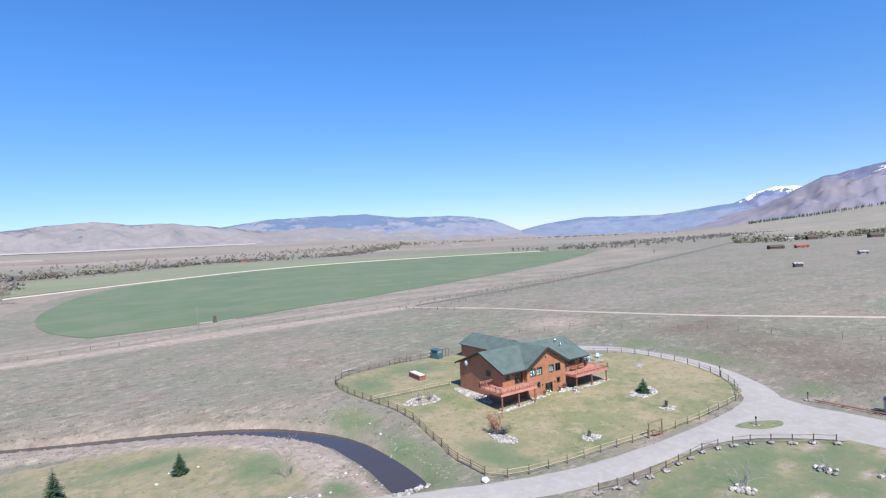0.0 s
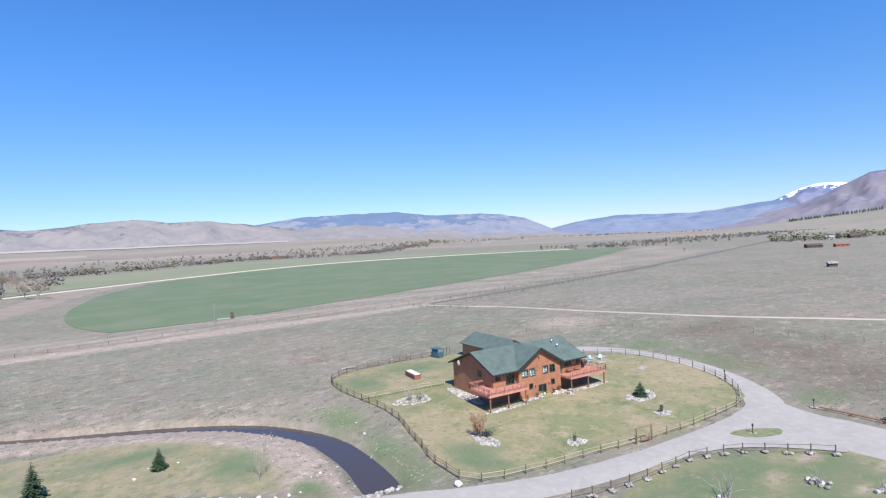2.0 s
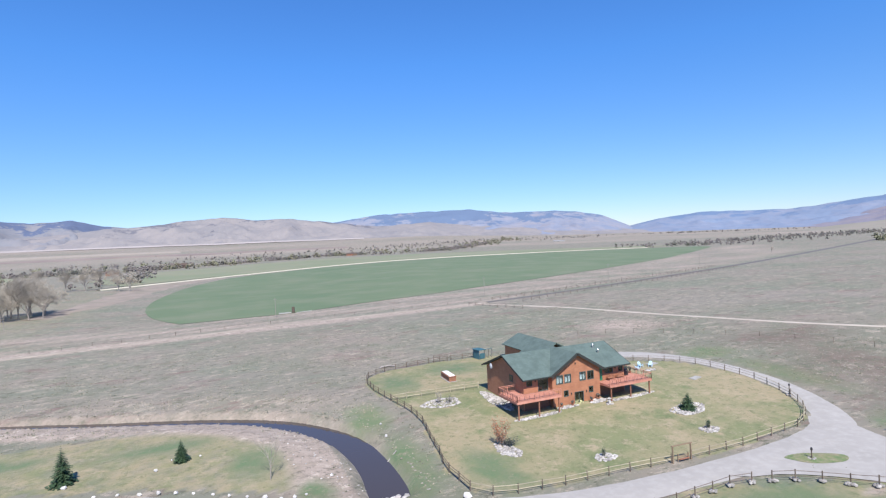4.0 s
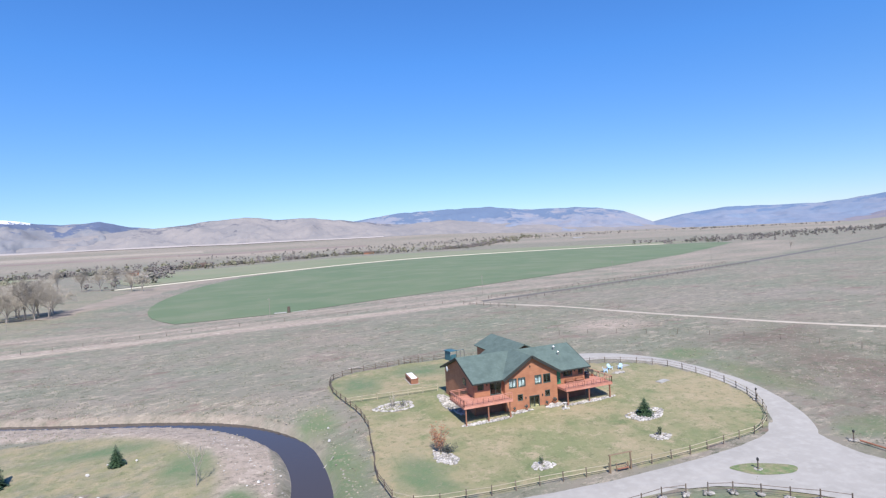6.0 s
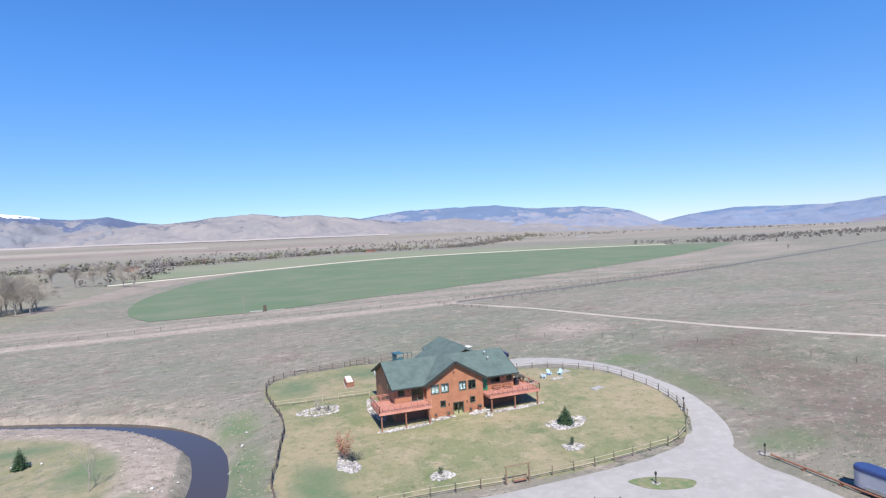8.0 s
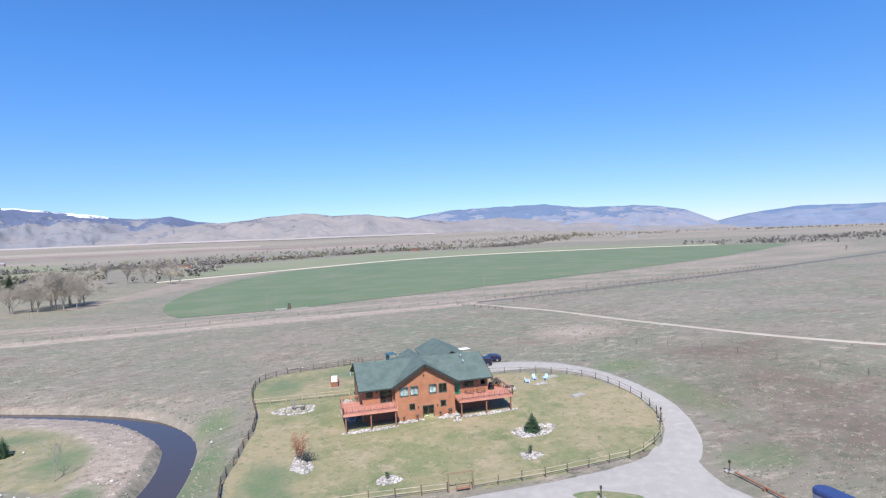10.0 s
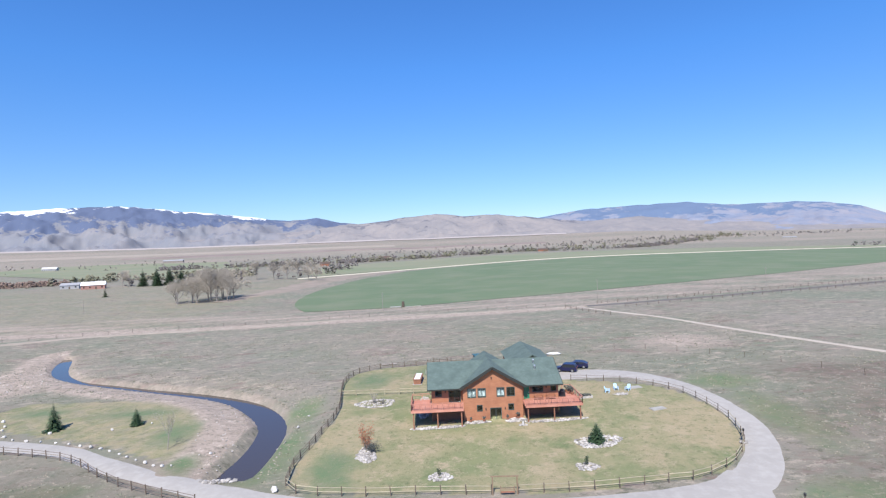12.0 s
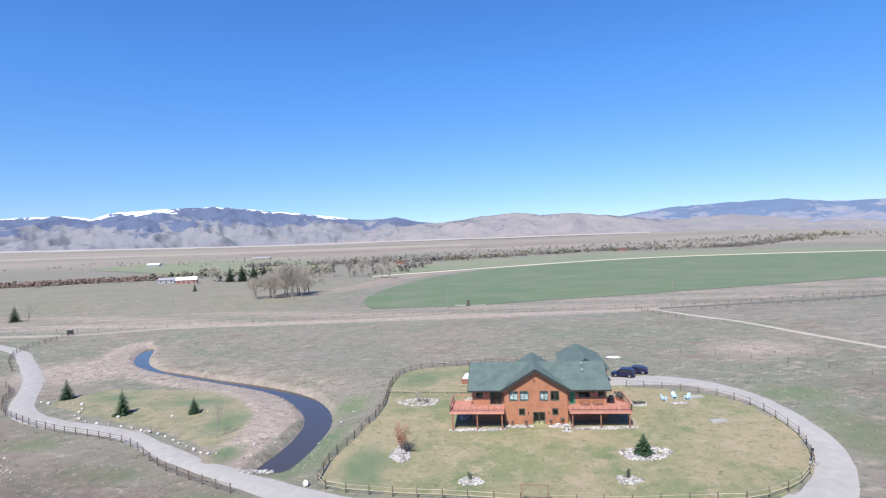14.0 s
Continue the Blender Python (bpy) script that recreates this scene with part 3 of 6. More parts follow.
curve = lambda rows, step: [(q.x, q.y) for q in smooth_path([(x, y, 0) for x, y in rows], step)]
FIELD = curve([(3, 236), (-8, 262), (-15, 300), (-17, 345), (-14, 395), (-4, 470), (12, 540), (34, 600), (72, 655)], 25) + [(140, 700), (240, 745), (350, 765), (460, 755), (560, 725), (640, 680), (690, 625), (680, 582), (545, 487), (408, 395), (273, 322), (199, 290), (130, 266), (80, 252), (45, 238)]
flat_patch("field", FIELD, 0.12, M_field, "large round field of young green crop", "field")
flat_patch("far_field", [(-60, 560), (10, 640), (80, 690), (150, 735), (250, 778), (360, 800), (480, 790), (600, 760), (720, 690), (760, 720), (600, 1000), (420, 1120), (250, 1150), (60, 1080), (-70, 900), (-110, 700)], 0.2, M_field2,
           "pale green crop field beyond the farm track", "field")
flat_patch("west_field", [(-930, 1200), (-900, 1400), (-710, 1480), (-480, 1450), (-230, 920), (-182, 640), (-262, 636), (-396, 705), (-600, 900)], 0.5, M_field2, "green meadow beyond the far barns", "field")
draped("field_track", [(-70, 520, 5), (-20, 580, 5), (30, 640, 6), (72, 676, 6), (140, 722, 7), (240, 765, 7), (350, 786, 8), (470, 775, 8), (570, 745, 7), (660, 690, 7)], 0.55, surf("pale_dry_track", (0.54, 0.50, 0.39), (0.47, 0.43, 0.33), 0.1, rough=0.95), "pale dirt track along the far edge of the crop", "track", 12, rag=1.0)
draped("bare_strip", [(-60, 300, 10), (-46, 370, 26), (-36, 460, 34), (-20, 540, 36), (20, 615, 18)], 0.15, surf("tan_soil", (0.255, 0.205, 0.168), (0.215, 0.185, 0.14), 0.04, (0.30, 0.245, 0.20), 0.1, 0.95), "strip of bare soil round the crop", "field", 10, rag=6)


# ---- mountains ----
CENTRE = (35.0, -6.0)


def mountain(name, rows, dist, depth, material, label, seed, crags=0.12, foot=-8.0):
    """A range seen from the valley: rows of bearing and rise of its skyline in degrees, its distance, and its slopes with spurs towards the valley."""
    az = np.arange(rows[0][0], rows[-1][0] + 0.01, 0.17)
    rise = np.interp(az, [r[0] for r in rows], [r[1] for r in rows])
    levels = 54
    verts, faces, crest = [], [], []
    for j in range(levels + 2):
        u = min(j / levels, 1.0)
        r = dist - depth * (1 - u) if j <= levels else dist + 120
        for a, e in zip(az, rise):
            top = 28 + dist * math.tan(radians(e))
            top *= 1 + 0.02 * noise.noise((a * 1.3, seed, 0.5))
            t = radians(a)
            px, py = r * math.sin(t) * 0.0024, r * math.cos(t) * 0.002
            spur = noise.ridged_multi_fractal((px, py, seed), 0.9, 2.1, 6, 1.0, 2.0) - 1.0
            fine = noise.fractal((px * 3, py * 3, seed + 5), 0.8, 2.2, 5)
            shape = 0.16 * u + 0.84 * u ** 1.7
            h = foot + (top - foot) * min(max(shape + (1.25 * crags * spur + 0.075 * fine) * 4 * u * (1.02 - u), 0), 1)
            if j > levels:
                h = top * 0.55
            verts.append((CENTRE[0] + r * math.sin(t), CENTRE[1] + r * math.cos(t), h))
            crest.append(max((h - foot) / (top - foot), 0) if e > 3.25 else 0.0)
    n = len(az)
    for j in range(levels + 1):
        for i in range(n - 1):
            k = j * n + i
            faces.append((k, k + 1, k + n + 1, k + n))
    ob = single(name, Shape().add(verts, faces), material, label, "mountain", kind="structure", smooth=True)
    ob.data.attributes.new("crest", "FLOAT", "POINT").data.foreach_set("value", crest)
    return ob


# distance haze is mixed into the colours: blue-grey slopes and woods, except the bench
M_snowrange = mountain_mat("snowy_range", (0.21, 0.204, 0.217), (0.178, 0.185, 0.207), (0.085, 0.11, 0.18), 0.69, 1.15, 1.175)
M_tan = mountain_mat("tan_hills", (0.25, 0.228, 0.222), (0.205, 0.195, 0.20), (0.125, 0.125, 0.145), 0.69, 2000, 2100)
M_mesa = mountain_mat("haze_blue_mesa", (0.225, 0.225, 0.265), (0.18, 0.21, 0.28), (0.105, 0.15, 0.235), 0.63, 2000, 2100)
M_hazeblue = mountain_mat("haze_blue_range", (0.19, 0.215, 0.285), (0.155, 0.20, 0.285), (0.11, 0.165, 0.265), 0.55, 2000, 2100)
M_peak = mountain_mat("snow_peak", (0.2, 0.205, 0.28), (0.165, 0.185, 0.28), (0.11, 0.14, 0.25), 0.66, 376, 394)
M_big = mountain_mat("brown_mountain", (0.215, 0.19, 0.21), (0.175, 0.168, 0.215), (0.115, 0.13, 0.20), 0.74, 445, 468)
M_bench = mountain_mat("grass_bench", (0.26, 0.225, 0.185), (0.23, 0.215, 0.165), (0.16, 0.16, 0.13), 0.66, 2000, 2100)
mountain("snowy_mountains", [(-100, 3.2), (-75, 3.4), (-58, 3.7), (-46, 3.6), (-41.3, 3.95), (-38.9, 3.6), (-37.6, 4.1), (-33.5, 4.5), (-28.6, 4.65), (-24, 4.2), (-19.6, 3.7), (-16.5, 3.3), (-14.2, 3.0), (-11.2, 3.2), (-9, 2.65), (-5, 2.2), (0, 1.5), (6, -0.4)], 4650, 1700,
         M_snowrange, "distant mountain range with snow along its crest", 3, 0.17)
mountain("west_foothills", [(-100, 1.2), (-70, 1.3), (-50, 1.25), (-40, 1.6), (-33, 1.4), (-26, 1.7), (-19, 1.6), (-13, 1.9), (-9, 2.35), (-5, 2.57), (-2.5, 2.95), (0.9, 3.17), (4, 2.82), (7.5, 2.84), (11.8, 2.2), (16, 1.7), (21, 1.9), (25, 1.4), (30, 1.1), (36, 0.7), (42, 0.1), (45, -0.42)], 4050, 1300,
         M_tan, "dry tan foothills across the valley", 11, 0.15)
mountain("mesa_mountain", [(5, -0.4), (7, 1.8), (11.8, 2.32), (13.5, 2.6), (16, 2.88), (20.8, 3.0), (25.5, 2.98), (28.8, 2.5), (31, 2.45), (34, 2.4), (36, 2.2), (38.4, 1.75), (40, 1.05), (41.2, 0.5), (44, -0.42)], 4550, 1300, M_mesa, "long flat-topped mountain tinted haze blue", 23, 0.12)
mountain("haze_blue_mountains", [(39.4, -0.42), (41.2, 0.5), (43.8, 1.05), (47.7, 1.46), (51.5, 1.32), (54.4, 1.25), (56.6, 1.4), (59, 1.7), (61, 1.9), (64, 2.2), (70, 2.0)], 4600, 1200, M_hazeblue, "distant wooded mountain ridge tinted haze blue", 31, 0.12)
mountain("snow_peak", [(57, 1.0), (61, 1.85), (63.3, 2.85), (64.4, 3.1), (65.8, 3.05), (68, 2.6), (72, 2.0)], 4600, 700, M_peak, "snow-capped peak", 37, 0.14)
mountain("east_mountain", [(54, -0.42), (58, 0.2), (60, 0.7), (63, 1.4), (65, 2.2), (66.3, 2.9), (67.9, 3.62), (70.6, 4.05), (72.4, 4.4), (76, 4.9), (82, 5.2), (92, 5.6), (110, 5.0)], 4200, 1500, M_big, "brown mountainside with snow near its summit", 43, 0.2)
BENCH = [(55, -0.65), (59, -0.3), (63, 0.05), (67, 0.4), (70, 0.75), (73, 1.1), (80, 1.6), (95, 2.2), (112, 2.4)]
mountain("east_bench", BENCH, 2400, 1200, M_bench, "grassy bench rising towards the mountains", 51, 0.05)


# ---- house ----
def wall_with_openings(x0, x1, z0, z1, holes, y0, y1, gable=None):
    """A wall along x with holes cut right through it; gable: apex (x, z) above its top."""
    xs = sorted({x0, x1, *(h[0] for h in holes), *(h[2] for h in holes)})
    zs = sorted({z0, z1, *(h[1] for h in holes), *(h[3] for h in holes)})
    solid = lambda i, k: 0 <= i < len(xs) - 1 and 0 <= k < len(zs) - 1 and not any(h[0] <= xs[i] < h[2] and h[1] <= zs[k] < h[3] for h in holes)
    s = Shape()
    for i in range(len(xs) - 1):
        for k in range(len(zs) - 1):
            if not solid(i, k):
                continue
            a, b, c, d = xs[i], xs[i + 1], zs[k], zs[k + 1]
            s.add([(a, y0, c), (b, y0, c), (b, y0, d), (a, y0, d)], [(0, 1, 2, 3)])
            s.add([(a, y1, c), (b, y1, c), (b, y1, d), (a, y1, d)], [(3, 2, 1, 0)])
            for near, pts in ((solid(i - 1, k), [(a, y0, c), (a, y0, d), (a, y1, d), (a, y1, c)]), (solid(i + 1, k), [(b, y0, c), (b, y1, c), (b, y1, d), (b, y0, d)]),
                              (solid(i, k - 1), [(a, y0, c), (a, y1, c), (b, y1, c), (b, y0, c)]), (solid(i, k + 1), [(a, y0, d), (b, y0, d), (b, y1, d), (a, y1, d)])):
                if not near:
                    s.add(pts, [(0, 1, 2, 3)])
    if gable:
        s.prism([(x0, z1), (x1, z1), gable], y0, y1)
    return s


def window(parent, x0, z0, x1, z1, y, panes=2, sky_sheet=False, name="window"):
    """A framed window in a wall that faces -y, its panes set back in the frame."""
    w, t = 0.09, 0.12
    s = Shape().box(x0, y - 0.04, z0, x1, y + t, z0 + w).box(x0, y - 0.04, z1 - w, x1, y + t, z1).box(x0, y - 0.04, z0 + w, x0 + w, y + t, z1 - w).box(x1 - w, y - 0.04, z0 + w, x1, y + t, z1 - w)
    for k in range(1, panes):
        xm = x0 + (x1 - x0) * k / panes
        s.box(xm - 0.035, y - 0.02, z0 + w, xm + 0.035, y + t - 0.02, z1 - w)
    fr = part(name, s, M_frame, parent, "dark green framed window" if name == "window" else "glazed sliding door in a dark frame")
    for k in range(panes):
        a, b = x0 + w + (x1 - x0 - 2 * w) * k / panes, x0 + w + (x1 - x0 - 2 * w) * (k + 1) / panes
        g = part("pane", Shape().box(a + 0.02, y + 0.03, z0 + w, b - 0.02, y + 0.05, z1 - w), M_glass, fr)
        g.visible_shadow = False
    # pale pleated sheet behind the panes imitates the sky reflected in the glass
    if sky_sheet:
        c = Shape()
        n = 14
        for i in range(n):
            a, b = x0 + (x1 - x0) * i / n, x0 + (x1 - x0) * (i + 1) / n
            o, q = (0.0, 0.05) if i % 2 else (0.05, 0.0)
            c.add([(a, y + 0.28 + o, z0 + 0.1), (b, y + 0.28 + q, z0 + 0.1), (b, y + 0.28 + q, z1 - 0.05), (a, y + 0.28 + o, z1 - 0.05)], [(0, 1, 2, 3)])
        part("sky_sheet", c, M_skyreflect, fr, "pale pleated sheet imitating sky reflection")
    return fr


def slab_roof(a, b, c, d, thick):
    """A roof plane through four corners, with thickness."""
    pts = [Vector(p) for p in (a, b, c, d)]
    n = (pts[1] - pts[0]).cross(pts[3] - pts[0]).normalized() * thick
    if n.z < 0:
        n = -n
    low = [p - n for p in pts]
    return Shape().add([*low, *pts], [(3, 2, 1, 0), (4, 5, 6, 7), (0, 1, 5, 4), (1, 2, 6, 5), (2, 3, 7, 6), (3, 0, 4, 7)])


house = thing("house", "two-storey orange-stained wooden house with green shingle roof", "house")
WX0, WX1, WY0, WY1 = 60.4, 80.3, 72.75, 85.3
EAVE, RIDGE_Y, RIDGE_Z = 5.36, 78.5, 8.2
GX0, GX1, GYF, APEX = 65.25, 74.55, 71.95, (69.9, 8.3)
gable_windows = [(65.95, 3.75, 67.3, 5.2), (67.55, 3.75, 68.85, 5.2), (70.5, 3.75, 71.75, 5.2), (72.05, 3.75, 73.35, 5.2)]
low_windows = [(67.35, 1.6, 68.25, 2.6), (72.25, 1.6, 73.15, 2.6)]
patio = (69.4, 0.02, 71.2, 2.08)
part("wall", wall_with_openings(GX0, GX1, -0.4, 5.4, gable_windows + low_windows + [patio], GYF, GYF + 0.22, APEX), M_siding, house, "orange-stained gable wall")
for x in (GX0, GX1 - 0.22):
    part("wall", Shape().box(x, GYF + 0.225, -0.4, x + 0.22, WY0 + 0.1, 5.6), M_siding, house)
left_holes = [(60.95, 3.95, 62.0, 5.0), (63.05, 2.95, 64.95, 5.05)]
right_holes = [(74.85, 2.95, 75.75, 5.05), (76.2, 4.0, 77.95, 5.1), (79.1, 4.0, 80.0, 5.1)]
part("wall", wall_with_openings(WX0, GX0, -0.2, 5.55, left_holes, WY0, WY0 + 0.22), M_siding, house)
part("wall", wall_with_openings(GX1, WX1, -0.2, 5.55, right_holes, WY0, WY0 + 0.22), M_siding, house)
for x, side in ((WX0, -1), (WX1 - 0.22, 1)):
    s = Shape()
    y0, y1 = WY0 + 0.225, WY1
    prof = [(y0, -0.2), (y1, -0.2), (y1, 5.2), (RIDGE_Y, RIDGE_Z - 0.25), (y0, 5.55)]
    s.add([(x, y, z) for y, z in prof] + [(x + 0.22, y, z) for y, z in prof], [(4, 3, 2, 1, 0), (5, 6, 7, 8, 9)] + [(i, (i + 1) % 5, 5 + (i + 1) % 5, 5 + i) for i in range(5)])
    part("wall", s, M_siding, house, "orange-stained end wall under the roof gable")
part("wall", Shape().box(WX0 + 0.225, WY1 - 0.22, -0.2, WX1 - 0.225, WY1, 5.2), M_siding, house)
part("floor", Shape().box(WX0 + 0.23, WY0 + 0.23, 2.55, WX1 - 0.23, WY1 - 0.23, 2.85), M_inside, house)
part("floor", Shape().box(WX0 + 0.23, WY0 + 0.23, -0.6, WX1 - 0.23, WY1 - 0.23, 0.01), M_inside, house)
part("floor", Shape().box(GX0 + 0.23, GYF + 0.23, -0.6, GX1 - 0.23, WY0 + 0.225, 0.005), M_inside, house)
part("partition", Shape().box(WX0 + 0.3, 76.2, 0.012, WX1 - 0.3, 76.3, 6.6), M_inside, house)
part("partition", Shape().box(69.2, WY0 + 0.3, 2.86, 69.3, 76.1, 5.5), M_inside, house)
# roof: main ridge along x, cross gable along y
OX0, OX1, OY0, OY1 = 59.8, 80.85, 71.75, 86.1
slope_f = (RIDGE_Z - EAVE) / (RIDGE_Y - OY0)
IN = 72.22
IZ = EAVE + (IN - OY0) * slope_f
for a, b, y, z in ((OX0, 65.0, OY0, EAVE), (65.0, 74.8, IN, IZ), (74.8, OX1, OY0, EAVE)):
    part("roof", slab_roof((a, y, z), (b, y, z), (b, RIDGE_Y, RIDGE_Z), (a, RIDGE_Y, RIDGE_Z), 0.2), M_roof, house, "green shingle roof slope")
part("roof", slab_roof((OX1, OY1, EAVE - 0.1), (OX0, OY1, EAVE - 0.1), (OX0, RIDGE_Y, RIDGE_Z), (OX1, RIDGE_Y, RIDGE_Z), 0.2), M_roof, house)
GE0, GE1, GYO, GYB, GTOP = 64.75, 75.05, 71.35, 84.9, 8.5
part("roof", slab_roof((GE0, GYB, EAVE + 0.02), (GE0, GYO, EAVE + 0.02), (69.9, GYO, GTOP), (69.9, GYB, GTOP), 0.2), M_roof, house)
part("roof", slab_roof((GE1, GYO, EAVE + 0.02), (GE1, GYB, EAVE + 0.02), (69.9, GYB, GTOP), (69.9, GYO, GTOP), 0.2), M_roof, house)
# gable fascia boards, made deeper and near black to include the eave shadow
for a, b in (((GE0 - 0.02, EAVE - 0.12), (69.9, GTOP - 0.13)), ((GE1 + 0.02, EAVE - 0.12), (69.9, GTOP - 0.13))):
    part("fascia", Shape().beam((a[0], GYO - 0.03, a[1]), (b[0], GYO - 0.03, b[1]), 0.06, 0.42), M_fascia_shadow, house, "dark fascia board with eave shadow in its colour")
for x in (OX0 - 0.03, OX1 + 0.03):
    part("fascia", Shape().beam((x, OY0, EAVE - 0.12), (x, RIDGE_Y, RIDGE_Z - 0.12), 0.06, 0.26), M_fascia_shadow, house)
    part("fascia", Shape().beam((x, OY1, EAVE - 0.22), (x, RIDGE_Y, RIDGE_Z - 0.12), 0.06, 0.26), M_fascia_shadow, house)
for a, b in ((OX0, GE0), (GE1, OX1)):
    part("gutter", Shape().box(a, OY0 - 0.1, EAVE - 0.22, b, OY0 - 0.005, EAVE - 0.06), M_fascia_shadow, house, "dark gutter")
part("back_wall", wall_with_openings(65.25, 74.55, 0.5, 5.4, [], 84.5, 84.7, (69.9, 8.15)), M_siding, house)
for x in (65.25, 74.33):
    part("wall", Shape().box(x, WY1 + 0.01, 0.3, x + 0.22, 84.48, 5.5), M_siding, house)
# garage wing behind
QX0, QX1, QY0, QY1, QR, QE, QT = 75.4, 84.2, 92.0, 107.2, 79.8, 3.8, 5.85
# the front gable is browner than the siding and set back, for eave shade
part("garage_wall", wall_with_openings(QX0 + 0.5, QX1 - 0.5, 0.4, 3.75, [], QY0 + 2.8, QY0 + 3.0, (QR, QT - 0.3)), M_brown, house, "garage gable wall darkened for eave shade")
part("garage_wall", wall_with_openings(QX0 + 0.5, QX1 - 0.5, 0.4, 3.75, [], QY1 - 0.7, QY1 - 0.5, (QR, QT - 0.3)), M_siding, house)
for x in (QX0 + 0.5, QX1 - 0.7):
    part("garage_wall", Shape().box(x, QY0 + 0.5, 0.4, x + 0.2, QY1 - 0.71, 3.72), M_siding, house)
part("garage_roof", slab_roof((QX0, QY1, QE), (QX0, QY0, QE), (QR, QY0, QT), (QR, QY1, QT), 0.2), M_roof, house, "green shingle garage roof")
part("garage_roof", slab_roof((QX1, QY0, QE), (QX1, QY1, QE), (QR, QY1, QT), (QR, QY0, QT), 0.2), M_roof, house)
for i in range(2):
    y = 93.2 + i * 5.6
    part("garage_door", Shape().box(QX1 - 0.52, y, 0.7, QX1 - 0.45, y + 4.6, 3.2), M_white, house, "white garage door")
for i, w in enumerate(gable_windows):
    window(house, *w, GYF, 2, i < 3)
for w in low_windows:
    window(house, *w, GYF, 1)
window(house, *patio, GYF, 2, name="patio_door")
window(house, *left_holes[0], WY0, 1)
window(house, *left_holes[1], WY0, 2, name="sliding_door")
window(house, *right_holes[1], WY0, 2)
window(house, *right_holes[2], WY0, 1)
door = part("door", Shape().box(74.85, WY0 + 0.04, 2.95, 75.75, WY0 + 0.12, 5.05), M_green, house, "green painted entrance door")
part("handle", Shape().box(75.6, WY0 - 0.03, 3.9, 75.66, WY0 + 0.04, 4.05), M_metal, door)
side_win = Shape().box(WX0 - 0.04, 76.0, 4.1, WX0 - 0.004, 77.2, 5.2)
sw = part("side_window", side_win, M_frame, house, "dark green framed side window")
part("pane", Shape().box(WX0 - 0.06, 76.1, 4.2, WX0 - 0.045, 77.1, 5.1), M_carglass, sw)
for x, y, z in ((68.75, GYF, 1.95), (71.75, GYF, 1.95), (62.55, WY0, 4.7), (76.0, WY0, 4.7), (69.75, GYF, 6.75), (78.4, WY0, 4.75)):
    lamp = part("wall_lamp", Shape().box(x - 0.07, y - 0.14, z - 0.14, x + 0.07, y - 0.005, z + 0.12), M_black, house, "small black outdoor wall lamp")
    part("cap", Shape().tube((x, y - 0.075, z + 0.125), (x, y - 0.075, z + 0.2), 0.09, 0.02), M_black, lamp)
# satellite dish on the end wall
dish = part("satellite_dish", Shape().tube((59.75, 82.1, 5.55), (60.15, 82.3, 5.4), 0.05, 0.05), M_metal, house, "white satellite dish on a bracket")
bowl = Shape()
for ring in range(4):
    for i in range(14):
        r, a = 0.16 * ring + 0.001, 6.2832 * i / 14
        bowl.v.append((59.55 - 0.25 * (1 - (r / 0.5) ** 2) * 0.4, 82.0 + r * math.cos(a), 5.75 + r * math.sin(a)))
bowl.f = [(k * 14 + i, k * 14 + (i + 1) % 14, (k + 1) * 14 + (i + 1) % 14, (k + 1) * 14 + i) for k in range(3) for i in range(14)]
part("bowl", bowl, M_white, dish, smooth=True)
for x, y in ((77.2, 75.55), (77.25, 77.0)):
    z = EAVE + (y - OY0) * slope_f
    pipe = part("roof_vent", Shape().tube((x, y, z - 0.1), (x, y, z + 0.55), 0.13, 0.13, 10), M_metal, house, "metal roof vent pipe")
    part("cap", Shape().tube((x, y, z + 0.56), (x, y, z + 0.72), 0.22, 0.08, 10), M_metal, pipe)


